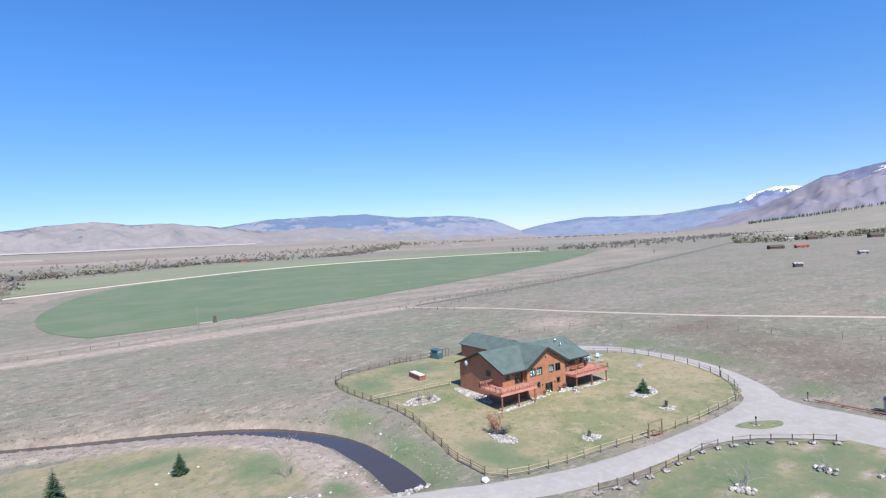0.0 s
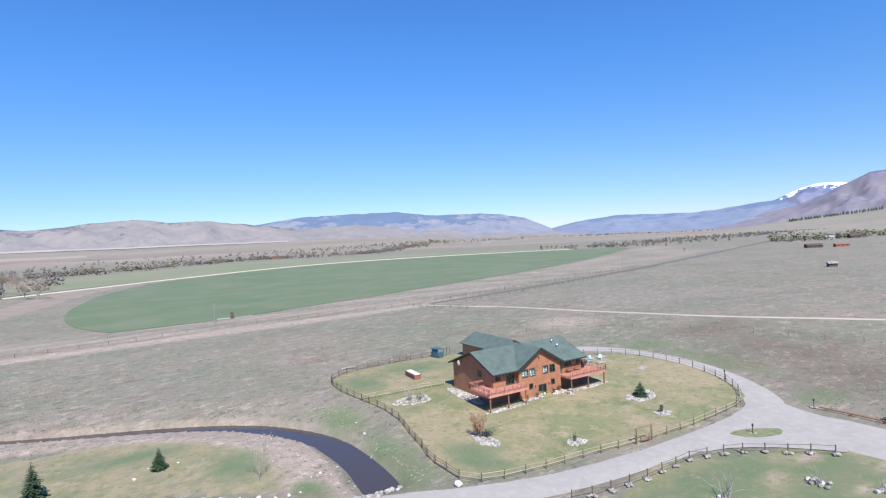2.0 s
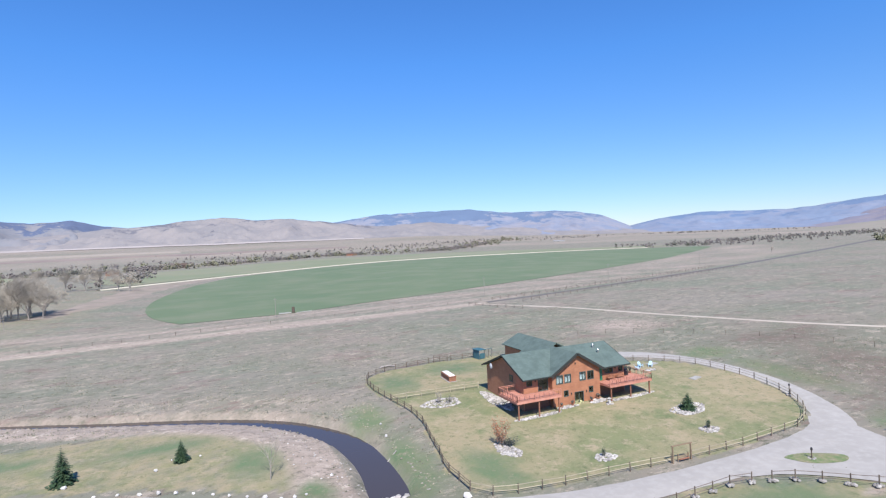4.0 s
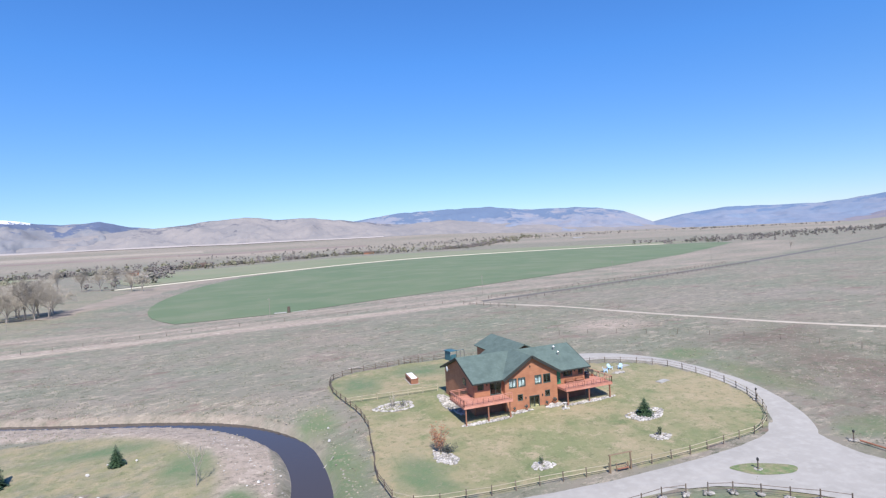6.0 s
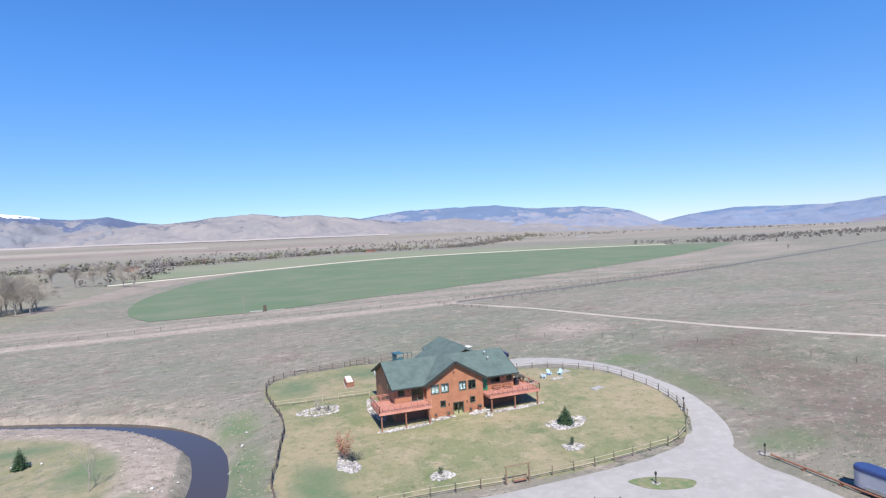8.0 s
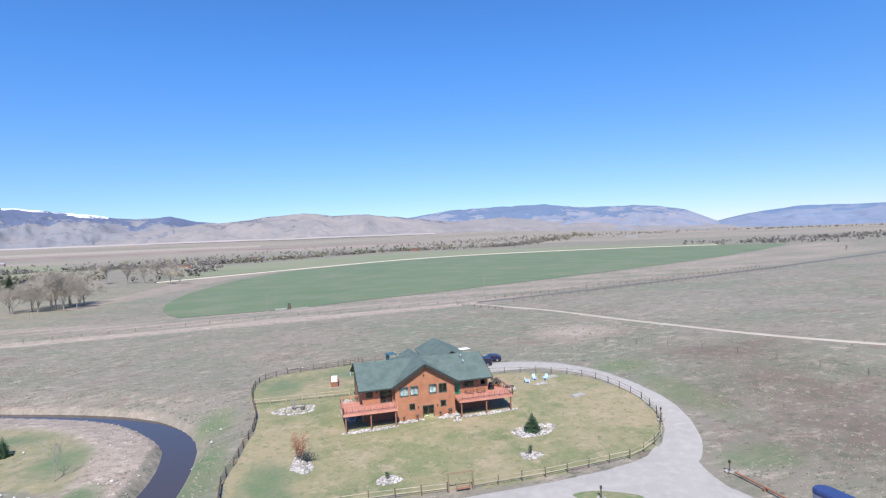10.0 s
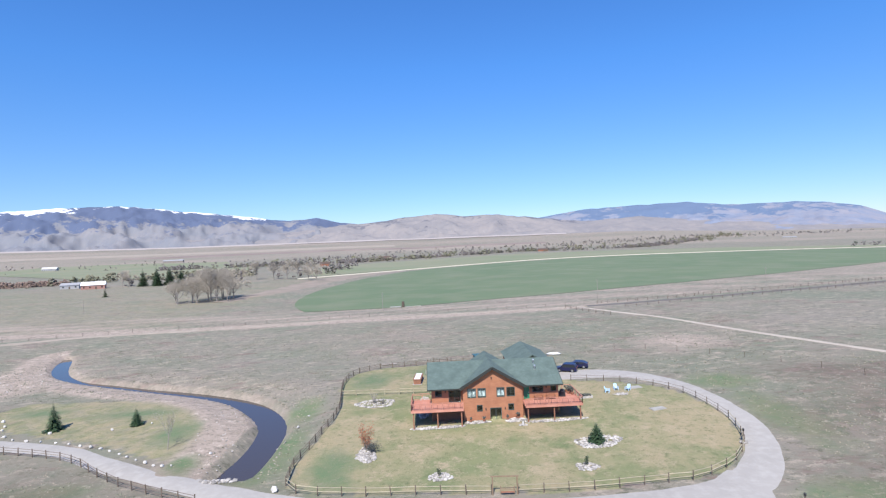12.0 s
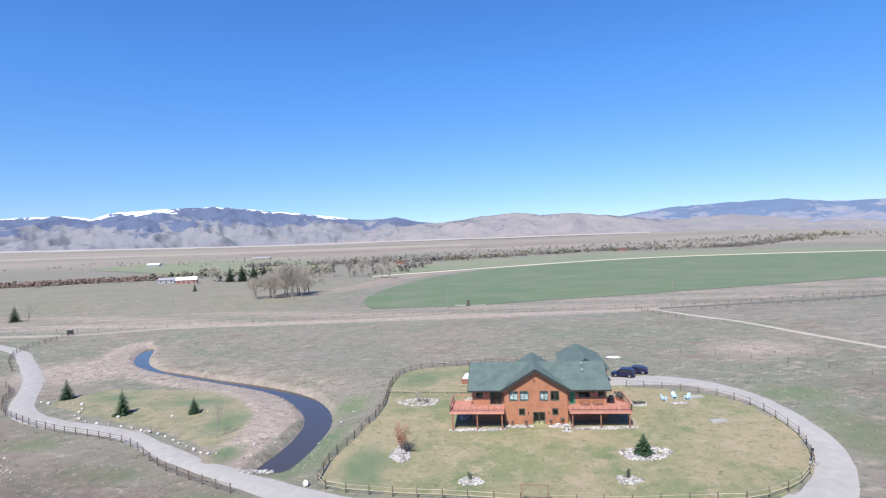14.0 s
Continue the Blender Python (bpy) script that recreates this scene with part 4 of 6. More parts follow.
def deck(x0, x1, y0, y1, wall_x, label, skip_back):
    """A raised deck on posts, with boards, rim and railing."""
    d = thing("deck", label, "deck")
    top = 2.9
    plank = Shape().box(0, 0, 0, x1 - x0, 0.17, 0.04).mesh("board", M_deck)
    n = int((y1 - y0) / 0.19)
    for i in range(n):
        y = y0 + 0.05 + i * 0.19
        if wall_x and y + 0.17 > WY0 - 0.05:
            a, b = wall_x
            again("board", Shape().box(0, 0, 0, b - a, 0.17, 0.04).mesh("board", M_deck), d, pose(a, y, top - 0.04))
        else:
            again("board", plank, d, pose(x0, y, top - 0.04))
    rims = [((x0, y0 - 0.03, top - 0.19), (x1, y0 - 0.03, top - 0.19))]
    for x in (x0, x1):
        rims.append(((x, y0 + 0.02, top - 0.19), (x, y1 if (x == x0) == skip_back else WY0 - 0.05, top - 0.19)))
    for a, b in rims:
        part("rim_board", Shape().beam(a, b, 0.06, 0.34), M_deck, d, "red-stained rim board")
    for k in range(3):
        x = x0 + 0.35 + (x1 - x0 - 0.7) * k / 2
        z = ground_z(x, y0 + 0.3) - 0.1
        part("post", Shape().box(x - 0.09, y0 + 0.15, z, x + 0.09, y0 + 0.33, top - 0.36), M_timber, d, "brown timber post")
        part("footing", Shape().tube((x, y0 + 0.24, z - 0.3), (x, y0 + 0.24, z + 0.2), 0.2, 0.18, 8), M_slab, d)
    for a, b in (((x0, y0 + 0.6, 2.66), (x1, y0 + 0.6, 2.66)), ((x0, WY0 - 0.3, 2.66), (x1, WY0 - 0.3, 2.66))):
        part("joist_beam", Shape().beam(a, b, 0.1, 0.24), M_timber, d)
    back = y1
    runs = [((x0 + 0.05, y0 + 0.02), (x1 - 0.05, y0 + 0.02))]
    out = x0 if skip_back else x1
    o = 0.05 if skip_back else -0.05
    runs += [((out + o, y0 + 0.02), (out + o, back)), ((out + o, back), ((WX0 if skip_back else WX1), back))]
    for a, b in runs:
        a, b = Vector((*a, 0)), Vector((*b, 0))
        n = max(1, round((b - a).length / 1.6))
        for k in range(n + 1):
            q = a.lerp(b, k / n)
            part("rail_post", Shape().box(q.x - 0.045, q.y - 0.045, top, q.x + 0.045, q.y + 0.045, top + 0.98), M_deck, d)
        for z, w, h in ((1.0, 0.12, 0.05), (0.78, 0.04, 0.06), (0.12, 0.04, 0.06)):
            part("rail", Shape().beam((a.x, a.y, top + z), (b.x, b.y, top + z), w, h), M_deck, d)
        m = max(2, int((b - a).length / 0.8))
        for k in range(m):
            q = a.lerp(b, (k + 0.5) / m)
            part("baluster", Shape().box(q.x - 0.015, q.y - 0.015, top + 0.12, q.x + 0.015, q.y + 0.015, top + 0.8), M_black, d)
    return d


deck(57.25, 65.2, 69.45, 75.2, (57.25, 60.35), "red-stained raised timber deck at the west end of the house", True)
deck(74.6, 83.25, 69.45, 76.6, (80.35, 83.25), "red-stained raised timber deck at the east end of the house", False)
# skirt sheets over the siding; their darker brown holds the shade under the deck
for x0, x1 in ((60.5, 65.2), (74.6, 80.2)):
    single("skirt_wall", Shape().box(x0, WY0 - 0.04, -0.3, x1, WY0 - 0.006, 2.6), M_found, "brown basement wall with under-deck shade in its colour", "wall", kind="structure")


def bench(at, turn):
    b = thing("bench", "reddish wooden garden bench on the deck", "bench", at, turn, "benches on the deck")
    part("seat", Shape().box(-0.75, -0.25, 0.4, 0.75, 0.25, 0.46), M_timber, b)
    back = Shape().box(-0.75, 0.22, 0.5, 0.75, 0.27, 0.58)
    for i in range(9):
        x = -0.7 + i * 0.172
        back.box(x, 0.225, 0.58, x + 0.06, 0.265, 0.85 + 0.14 * math.cos((x) * 1.9))
    part("backrest", back, M_timber, b)
    for x in (-0.68, 0.62):
        for y in (-0.22, 0.2):
            part("leg", Shape().box(x, y, 0, x + 0.07, y + 0.06, 0.4), M_timber, b)
        part("armrest", Shape().box(x, -0.25, 0.62, x + 0.07, 0.25, 0.66), M_timber, b)
    return b


bench((77.1, 72.2, 2.9), 0)
bench((79.0, 72.2, 2.9), 0)
grill = thing("grill", "black barbecue grill on the deck", "grill", (81.1, 73.4, 2.9))
part("cart", Shape().box(-0.4, -0.28, 0.1, 0.4, 0.28, 0.75), M_black, grill)
part("lid", Shape().prism([(-0.4, 0.76), (0.4, 0.76), (0.36, 1.0), (0.2, 1.15), (-0.2, 1.15), (-0.36, 1.0)], -0.28, 0.28), M_black, grill)
part("handle", Shape().tube((-0.25, -0.34, 0.9), (0.25, -0.34, 0.9), 0.02, 0.02), M_metal, grill)
for x in (-0.36, 0.3):
    for y in (-0.26, 0.2):
        part("leg", Shape().box(x, y, 0, x + 0.06, y + 0.06, 0.1), M_black, grill)


def potted_shrub(at, size, seed):
    rng = random.Random(seed)
    t = thing("potted_plant", "leggy dry shrub in a dark pot", "potted plant", at, 0, "plants along the deck")
    part("pot", Shape().tube((0, 0, 0), (0, 0, 0.35), 0.18, 0.25, 10), M_timber, t)
    s = Shape()
    for i in range(16):
        a, r = rng.uniform(0, 6.28), rng.uniform(0.15, 0.5) * size
        s.tube((0, 0, 0.3), (r * math.cos(a), r * math.sin(a), 0.4 + rng.uniform(0.3, 0.8) * size), 0.02, 0.008, 4)
        s.lump((r * math.cos(a), r * math.sin(a), 0.4 + rng.uniform(0.3, 0.8) * size), 0.09, 0.09, 0.1, rng)
    part("foliage", s, M_shrub, t)


for i in range(4):
    potted_shrub((82.85 - 0.5 * (i % 2), 74.2 + 0.6 * i, 2.9), 0.9, 60 + i)
# patio step, planters and clutter at the door
single("patio_slab", Shape().box(68.9, 70.6, -0.35, 71.7, 71.93, 0.0), M_slab, "pale concrete patio slab at the glass door", "slab")


# ---- stones ----
def stone_bed(label, cx, cy, rx, ry, size, count, seed, turn=0.0, ring=False, z_off=0.0):
    """A bed of small pale stones lying on the ground."""
    rng = random.Random(seed)
    s = Shape()
    for i in range(count):
        a = rng.uniform(0, 6.2832)
        r = math.sqrt(rng.uniform(0.75 if ring else 0.0, 1.0))
        x, y = r * rx * math.cos(a) * (1 + 0.15 * math.sin(3 * a + seed)), r * ry * math.sin(a)
        c, n = math.cos(radians(turn)), math.sin(radians(turn))
        px, py = cx + x * c - y * n, cy + x * n + y * c
        k = size * rng.uniform(0.6, 1.4)
        s.lump((px, py, ground_z(px, py) + 0.25 * k + z_off), k, k * rng.uniform(0.7, 1), k * 0.6, rng)
    return single("stone_bed", s, M_stone, label, "stone bed", kind="stuff")


stone_bed("bed of pale stones round a spruce", 83.1, 61.6, 3.3, 1.9, 0.19, 380, 1, 8)
stone_bed("patch of pale stones round a small shrub", 79.6, 54.6, 1.45, 1.1, 0.17, 170, 2)
stone_bed("patch of pale stones round a small shrub", 61.2, 54.4, 1.5, 1.1, 0.17, 170, 3)
stone_bed("patch of pale stones beside the rusty-leaved bush", 51.3, 62.0, 1.3, 2.4, 0.19, 260, 4, 10)
stone_bed("ring of pale stones round leafless shrubs", 50.6, 83.0, 3.3, 2.2, 0.2, 260, 5, 0, True)
stone_bed("thin grey gravel within a ring of stones", 50.6, 83.0, 2.8, 1.8, 0.1, 300, 55)
stone_bed("strip of pale stones under the deck edge", 61.2, 69.9, 4.1, 0.42, 0.19, 300, 6)
stone_bed("strip of pale stones under the deck edge", 79.0, 69.9, 4.5, 0.42, 0.19, 320, 7)
stone_bed("pale rocks beside the patio", 67.1, 71.0, 1.9, 0.5, 0.18, 130, 8)
stone_bed("pale rocks beside the patio", 73.2, 70.9, 1.5, 0.6, 0.24, 130, 9)
stone_bed("bank of pale gravel along the end wall", 59.0, 79.5, 1.3, 5.6, 0.17, 620, 10)
stone_bed("fire ring of pale stones", 92.6, 79.7, 1.3, 0.6, 0.17, 90, 12)
stone_bed("rocks at the mouth of the culvert", 33.2, 57.2, 2.6, 0.9, 0.3, 90, 13)
stone_bed("scattered pale stones in rough grass", -12, 55, 9, 8, 0.16, 420, 14)
stone_bed("scattered pale stones on a dry bank", -44, 118, 12, 16, 0.15, 160, 15)
stone_bed("pale rocks at the foot of a statue stand", 74.0, 69.0, 0.6, 0.5, 0.14, 40, 16)
stone_bed("scattered pale rocks on the stream bank", 27, 73, 3, 14, 0.12, 70, 17, 15)

rng = random.Random(77)
boulder = Shape().lump((0, 0, 0.2), 0.38, 0.3, 0.3, rng).mesh("boulder", M_boulder)
STONES = [(-6.5, 75.4), (-3.7, 74.5), (-1.1, 74), (1.8, 73.1), (4.4, 72.3), (6.8, 71.2), (8.9, 70.4), (10.8, 69.6), (12.7, 68.6), (14.8, 67.3), (16.6, 66.1), (18.5, 64.9), (20.4, 63.7), (22, 62.7), (23.5, 62.1), (24.8, 62),
          (-26, 87.4), (-23.5, 86.4), (-20.9, 86.4), (-18.3, 86.4), (-15.6, 85.5), (-13, 82.4), (-12, 80.5), (-11.4, 78.8), (-9, 77), (41.2, 53.4), (13.3, 79.8), (9.8, 80.2), (-2, 77.5), (8, 77.5), (28.5, 66), (38.6, 76), (39.2, 81)]
for i, (x, y) in enumerate(STONES):
    ob = place(tagged(new("boulder", boulder), "rounded white stone edging the driveway" if i < 24 else "rounded white stone lying in the grass", "stone", "white stones"), (x, y, ground_z(x, y)), rng.uniform(0, 360))
    k = rng.uniform(0.55, 1.0) if i != 25 else 1.5
    ob.scale = (k, k, k * rng.uniform(0.8, 1.1))


# ---- fences ----
def along(rows, step):
    """Evenly spaced points along straight runs."""
    pts = [Vector((*r, 0)) for r in rows]
    length = [0.0]
    for a, b in zip(pts, pts[1:]):
        length.append(length[-1] + (b - a).length)
    n = max(1, round(length[-1] / step))
    out = []
    for k in range(n + 1):
        d = length[-1] * k / n
        i = min(next(i for i in range(len(length)) if length[i] >= d - 1e-6), len(pts) - 1)
        i = max(i, 1)
        out.append(pts[i - 1].lerp(pts[i], (d - length[i - 1]) / (length[i] - length[i - 1])))
    return out


def fence(label, rows, step, tall, rails, post_mat, rail_mat, thick=0.07, rail_r=0.045, seed=5):
    """Round posts with rails between them, a little out of true."""
    rng = random.Random(seed)
    pts = along(rows, step)
    f = thing("fence", label, "fence")
    post = Shape().tube((0, 0, -0.3), (0, 0, tall), thick, thick * 0.85, 6).mesh("post", post_mat)
    rail = Shape().tube((0, 0, 0), (1, 0, 0), rail_r, rail_r * 0.85, 5).mesh("rail", rail_mat)
    zs = [ground_z(q.x, q.y) for q in pts]
    for q, z in zip(pts, zs):
        m = pose(q.x, q.y, z, rng.uniform(-3, 3), rng.uniform(-3, 3), rng.uniform(0, 360))
        again("post", post, f, m)
    for (a, za), (b, zb) in zip(zip(pts, zs), zip(pts[1:], zs[1:])):
        for h in rails:
            p, q = Vector((a.x, a.y, za + h + rng.uniform(-0.04, 0.04))), Vector((b.x, b.y, zb + h + rng.uniform(-0.04, 0.04)))
            d = q - p
            m = Matrix.Translation(p) @ d.to_track_quat("X", "Z").to_matrix().to_4x4() @ Matrix.Diagonal((d.length, 1, 1, 1))
            again("rail", rail, f, m)
    return f


fence("weathered post fence along the west side of the yard", YARD[:14], 2.7, 1.25, (0.35, 0.7, 1.05), M_post, M_post, 0.085, 0.045, 1)
fence("peeled pole fence along the driveway side of the yard", [(42.2, 54.7), (43.6, 52.6), (46.5, 51.6), (53, 50.6), (59.6, 50.1), (67.1, 49.2)], 3.0, 1.2, (0.5, 1.0), M_post, M_rail, 0.075, 0.05, 2)
fence("peeled pole fence along the driveway side of the yard", [(70.1, 48.9), (78.3, 48.6), (85, 49.0), (90.9, 49.4), (94.6, 51), (97.8, 53.5), (101, 57.2), (103, 62), (103.8, 66.5)], 3.0, 1.2, (0.5, 1.0), M_post, M_rail, 0.075, 0.05, 3)
fence("dark post fence round the loop of the driveway", [(103.8, 66.5), (103.8, 70.5), (103.4, 75), (102.2, 79.5), (99.7, 82.9), (95.5, 86.6), (91, 88.7), (86.5, 90)], 2.9, 1.2, (0.55, 1.0), M_post, M_railD, 0.07, 0.03, 4)
fence("pale wooden cross fence between yard and house", [(43.6, 89.2), (51.2, 88.4), (59.6, 87.6)], 2.9, 1.15, (0.45, 0.95), M_rail, M_rail, 0.08, 0.07, 5)
fence("dark post and rail fence along the driveway", [(-47, 100.5), (-43.5, 98), (-40, 94.5), (-36, 89), (-31, 83.5), (-26, 79.5), (-21, 76.8), (-15, 73.7), (-7.2, 70.7), (0.6, 68.6), (6.3, 66.8), (10.7, 64.5), (15.3, 60.7), (20.2, 57.3), (25.2, 54.7), (32.5, 51.3)], 2.75, 1.25,
      (0.35, 0.75, 1.1), M_post, M_railD, 0.085, 0.04, 6)
fence("dark post and rail fence beside the far driveway", [(-63, 118), (-75, 129), (-84, 140), (-89, 150), (-91, 160), (-92, 170)], 2.9, 1.25, (0.4, 1.0), M_post, M_railD, 0.085, 0.045, 7)
fence("wire fence on thin posts along the country road", [(-160, 172), (-85, 181), (-55, 194), (-19, 201), (26, 210), (71, 212), (121, 212), (160, 221), (220, 239), (330, 272)], 8, 1.3, (1.15,), M_post, M_post, 0.07, 0.02, 8)
fence("grey rail fence along the paved road", [(128, 212), (160, 216.5), (222, 233), (322, 266)], 4.5, 1.35, (0.6, 1.15), M_post, M_railD, 0.1, 0.06, 21)
fence("grey rail fence along the paved road", [(134, 196), (165, 204), (226, 220), (326, 252)], 5, 1.3, (0.6, 1.15), M_post, M_railD, 0.1, 0.05, 22)
fence("wire fence on thin posts across the pasture", [(104, 118), (114, 112), (125, 100), (134, 86), (142, 68), (150, 52), (160, 30)], 7, 1.2, (1.1,), M_post, M_post, 0.06, 0.015, 9)
fence("dark rails beside the start of the farm track", [(113, 204), (117, 190), (122, 176)], 4, 1.3, (0.6, 1.15), M_post, M_railD, 0.1, 0.06, 10)

fs = thing("rail_fence", "post fence standing in piles of rock", "fence")
frng = random.Random(8)
rf = [(49.4, 42.8), (51.9, 42.2), (54.5, 41.9), (57.2, 41.6), (60, 41.4), (62.7, 41.5), (65.3, 41.5), (68, 41.6), (70.7, 41.0), (72.9, 40.2), (75.2, 39.1), (77.2, 37.4), (79.1, 35.6), (81.1, 33.9), (82.8, 31.9)]
for i, (x, y) in enumerate(rf):
    z = ground_z(x, y)
    part("post", Shape().tube((x, y, z - 0.2), (x, y, z + 1.35), 0.08, 0.07, 6), M_post, fs)
    pile = Shape()
    for k in range(12):
        a, r = frng.uniform(0, 6.28), frng.uniform(0.1, 0.5)
        pile.lump((x + r * math.cos(a), y + r * math.sin(a), z + 0.15 + 0.3 * (0.5 - r)), 0.22, 0.2, 0.18, frng)
    part("rock_pile", pile, M_rock, fs, "pile of grey rocks holding the post")
    if i and i != 9:
        px, py = rf[i - 1]
        pz = ground_z(px, py)
        for h in (0.6, 1.2):
            part("rail", Shape().tube((px, py, pz + h), (x, y, z + h), 0.035, 0.035, 5), M_railD, fs)

M_gatewood = surf("brown_gate_wood", (0.24, 0.17, 0.11), (0.19, 0.135, 0.09), 3, rough=0.9)
# wooden arch gate in the yard fence
gate = thing("wooden_gate", "tall timber gateway with a low plank gate", "gate", (67.2, 49.05, ground_z(68.5, 49.1)), -3)
for x in (0, 2.8):
    part("gate_post", Shape().box(x - 0.07, -0.07, -0.2, x + 0.07, 0.07, 2.05), M_gatewood, gate, "peeled timber gate post")
part("crossbeam", Shape().box(-0.2, -0.08, 2.05, 3.0, 0.08, 2.17), M_gatewood, gate)
part("swing_seat", Shape().box(0.95, -0.2, 0.3, 2.45, 0.09, 0.36), M_timber, gate)
for i in range(3):
    part("plank", Shape().box(0.9, 0.1, 0.25 + i * 0.2, 2.5, 0.14, 0.33 + i * 0.2), M_gatewood, gate)
for x in (0.9, 2.5):
    part("stile", Shape().box(x - 0.05, 0.06, 0.05, x + 0.05, 0.18, 0.95), M_gatewood, gate)


# ---- trees and shrubs ----
def spruce(h, width, seed, name="spruce_tree", label="dark green young spruce on the grass"):
    """Whorls of drooping boughs, each a spray of small needles, round a tapered trunk."""
    rng = random.Random(seed)
    t = thing(name, label, "tree", group="spruces")
    part("trunk", Shape().tube((0, 0, -0.1), (0, 0, h * 0.95), 0.035 * h * 0.7, 0.01, 7), M_bark, t)
    s = Shape()
    levels = int(12 + h * 2)
    for i in range(levels):
        u = i / (levels - 1)
        z, r = h * (0.07 + 0.9 * u), width * (1 - u) ** 0.85 * rng.uniform(0.85, 1.1) + 0.06
        n = max(5, int(13 * (1 - u)) + 4)
        for k in range(n):
            a = 6.2832 * (k + rng.random()) / n
            ln = r * rng.uniform(0.7, 1.12)
            c, q = math.cos(a), math.sin(a)
            for m in range(4):
                f0, f1 = m / 4, (m + 1.35) / 4
                w = 0.16 * ln * (1 - 0.5 * f0) + 0.06
                d0, d1 = -0.22 * ln * f0, -0.22 * ln * f1
                for sgn in (-1, 1):
                    s.add([(c * ln * f0, q * ln * f0, z + d0), (c * ln * f1 * 0.96 - q * w * sgn * rng.uniform(0.8, 1.6), q * ln * f1 * 0.96 + c * w * sgn * rng.uniform(0.8, 1.6), z + d1 - 0.1 * w),
                           (c * ln * f1, q * ln * f1, z + d1 + 0.07 * ln * (1 - f0))], [(0, 1, 2)])
    part("crown", s, M_spruce, t)
    return t


for i, (x, y, h, w) in enumerate([(-2.5, 79.3, 4.9, 1.5), (11.0, 79.4, 3.0, 1.1), (-22.9, 90.2, 4.3, 1.5), (82.9, 61.6, 2.75, 1.35)]):
    place(spruce(h, w, 20 + i), (x, y, ground_z(x, y)))
place(spruce(8.5, 2.6, 30, label="dark spruce standing alone in the pasture"), (-150, 207, ground_z(-150, 207)))
for i, (x, y, h) in enumerate([(-199, 488, 17), (-189, 492, 18), (-181, 500, 19), (-174, 508, 17), (-165, 372, 7), (-185, 486, 15)]):
    place(spruce(h, h * 0.27, 40 + i, label="tall dark spruce near the far barns" if h > 7 else "round dark juniper in the pasture"), (x, y, ground_z(x, y)))


def bare_tree(h, seed, spread_r, trunk_r, name="bare_tree", label="tall leafless grey cottonwood tree", bark=None, twigs=None, levels=4, dense=4, bole=0.36):
    """A trunk that forks again and again into finer leafless limbs."""
    rng = random.Random(seed)
    t = thing(name, label, "tree")
    wood, fine = Shape(), Shape()

    def grow(p, d, ln, r, level):
        q = p + d * ln
        (wood if level < 2 else fine).tube(p, q, r, r * 0.62, 5 if level < 2 else 3)
        if level == levels:
            return
        for k in range(dense if level else dense + 1):
            a, tilt = rng.uniform(0, 6.2832), rng.uniform(0.35, 0.85) * spread_r
            side = d.orthogonal().normalized()
            side.rotate(Matrix.Rotation(a, 3, d))
            nd = (d * math.cos(tilt) + side * math.sin(tilt) + Vector((0, 0, 0.12))).normalized()
            start_at = p.lerp(q, rng.uniform(0.55, 1.0) if level else rng.uniform(0.35, 1.0))
            grow(start_at, nd, ln * rng.uniform(0.6, 0.82), r * 0.5, level + 1)

    grow(Vector((0, 0, -0.1)), Vector((rng.uniform(-0.1, 0.1), rng.uniform(-0.1, 0.1), 1)).normalized(), h * bole, trunk_r, 0)
    part("trunk", wood, bark or M_bark, t)
    part("crown", fine, twigs or M_twig, t)
    return t


proto = [bare_tree(29, 300 + i, 1.05, 0.4, levels=5, dense=5, bole=0.25) for i in range(3)]
COTTONWOODS = [(-81, 296, 0.85), (-76, 304, 0.95), (-72, 300, 0.8), (-68, 310, 1.05), (-79, 312, 0.9), (-63, 306, 0.9), (-73, 318, 1.1), (-66, 322, 1.0), (-60, 318, 0.85), (-77, 328, 1.0), (-69, 332, 1.05), (-62, 330, 0.95), (-86, 305, 0.75), (-58, 308, 0.75),
               (-43, 483, 0.9), (-52, 492, 0.8), (-70, 530, 1.0), (-80, 525, 1.1), (-95, 532, 0.9), (-113, 537, 1.0), (-128, 540, 0.8), (-60, 545, 1.0), (-150, 500, 0.9), (-215, 495, 0.9), (-225, 502, 0.8)]
crng = random.Random(4)
for i, (x, y, k) in enumerate(COTTONWOODS):
    m = pose(x, y, ground_z(x, y), 0, 0, crng.uniform(0, 360))
    if i < 3:
        ob = proto[i]
        ob.matrix_basis = m
    else:
        ob = copy_thing(proto[i % 3], m)
    ob.scale = (k, k, k * crng.uniform(0.9, 1.1))
    tagged(ob, group="cottonwood grove")
small = bare_tree(7.2, 350, 0.75, 0.07, label="thin leafless sapling on the lawn", levels=3, dense=4)
place(small, (21.4, 68.2, ground_z(21.4, 68.2)))
place(bare_tree(9, 352, 0.7, 0.16, label="leafless tree beside a lone spruce", levels=4, dense=3), (-146, 210, ground_z(-146, 210)))
place(bare_tree(9, 353, 0.8, 0.2, label="small leafless tree beside the country road", levels=4, dense=4), (505, 361, ground_z(505, 361)))


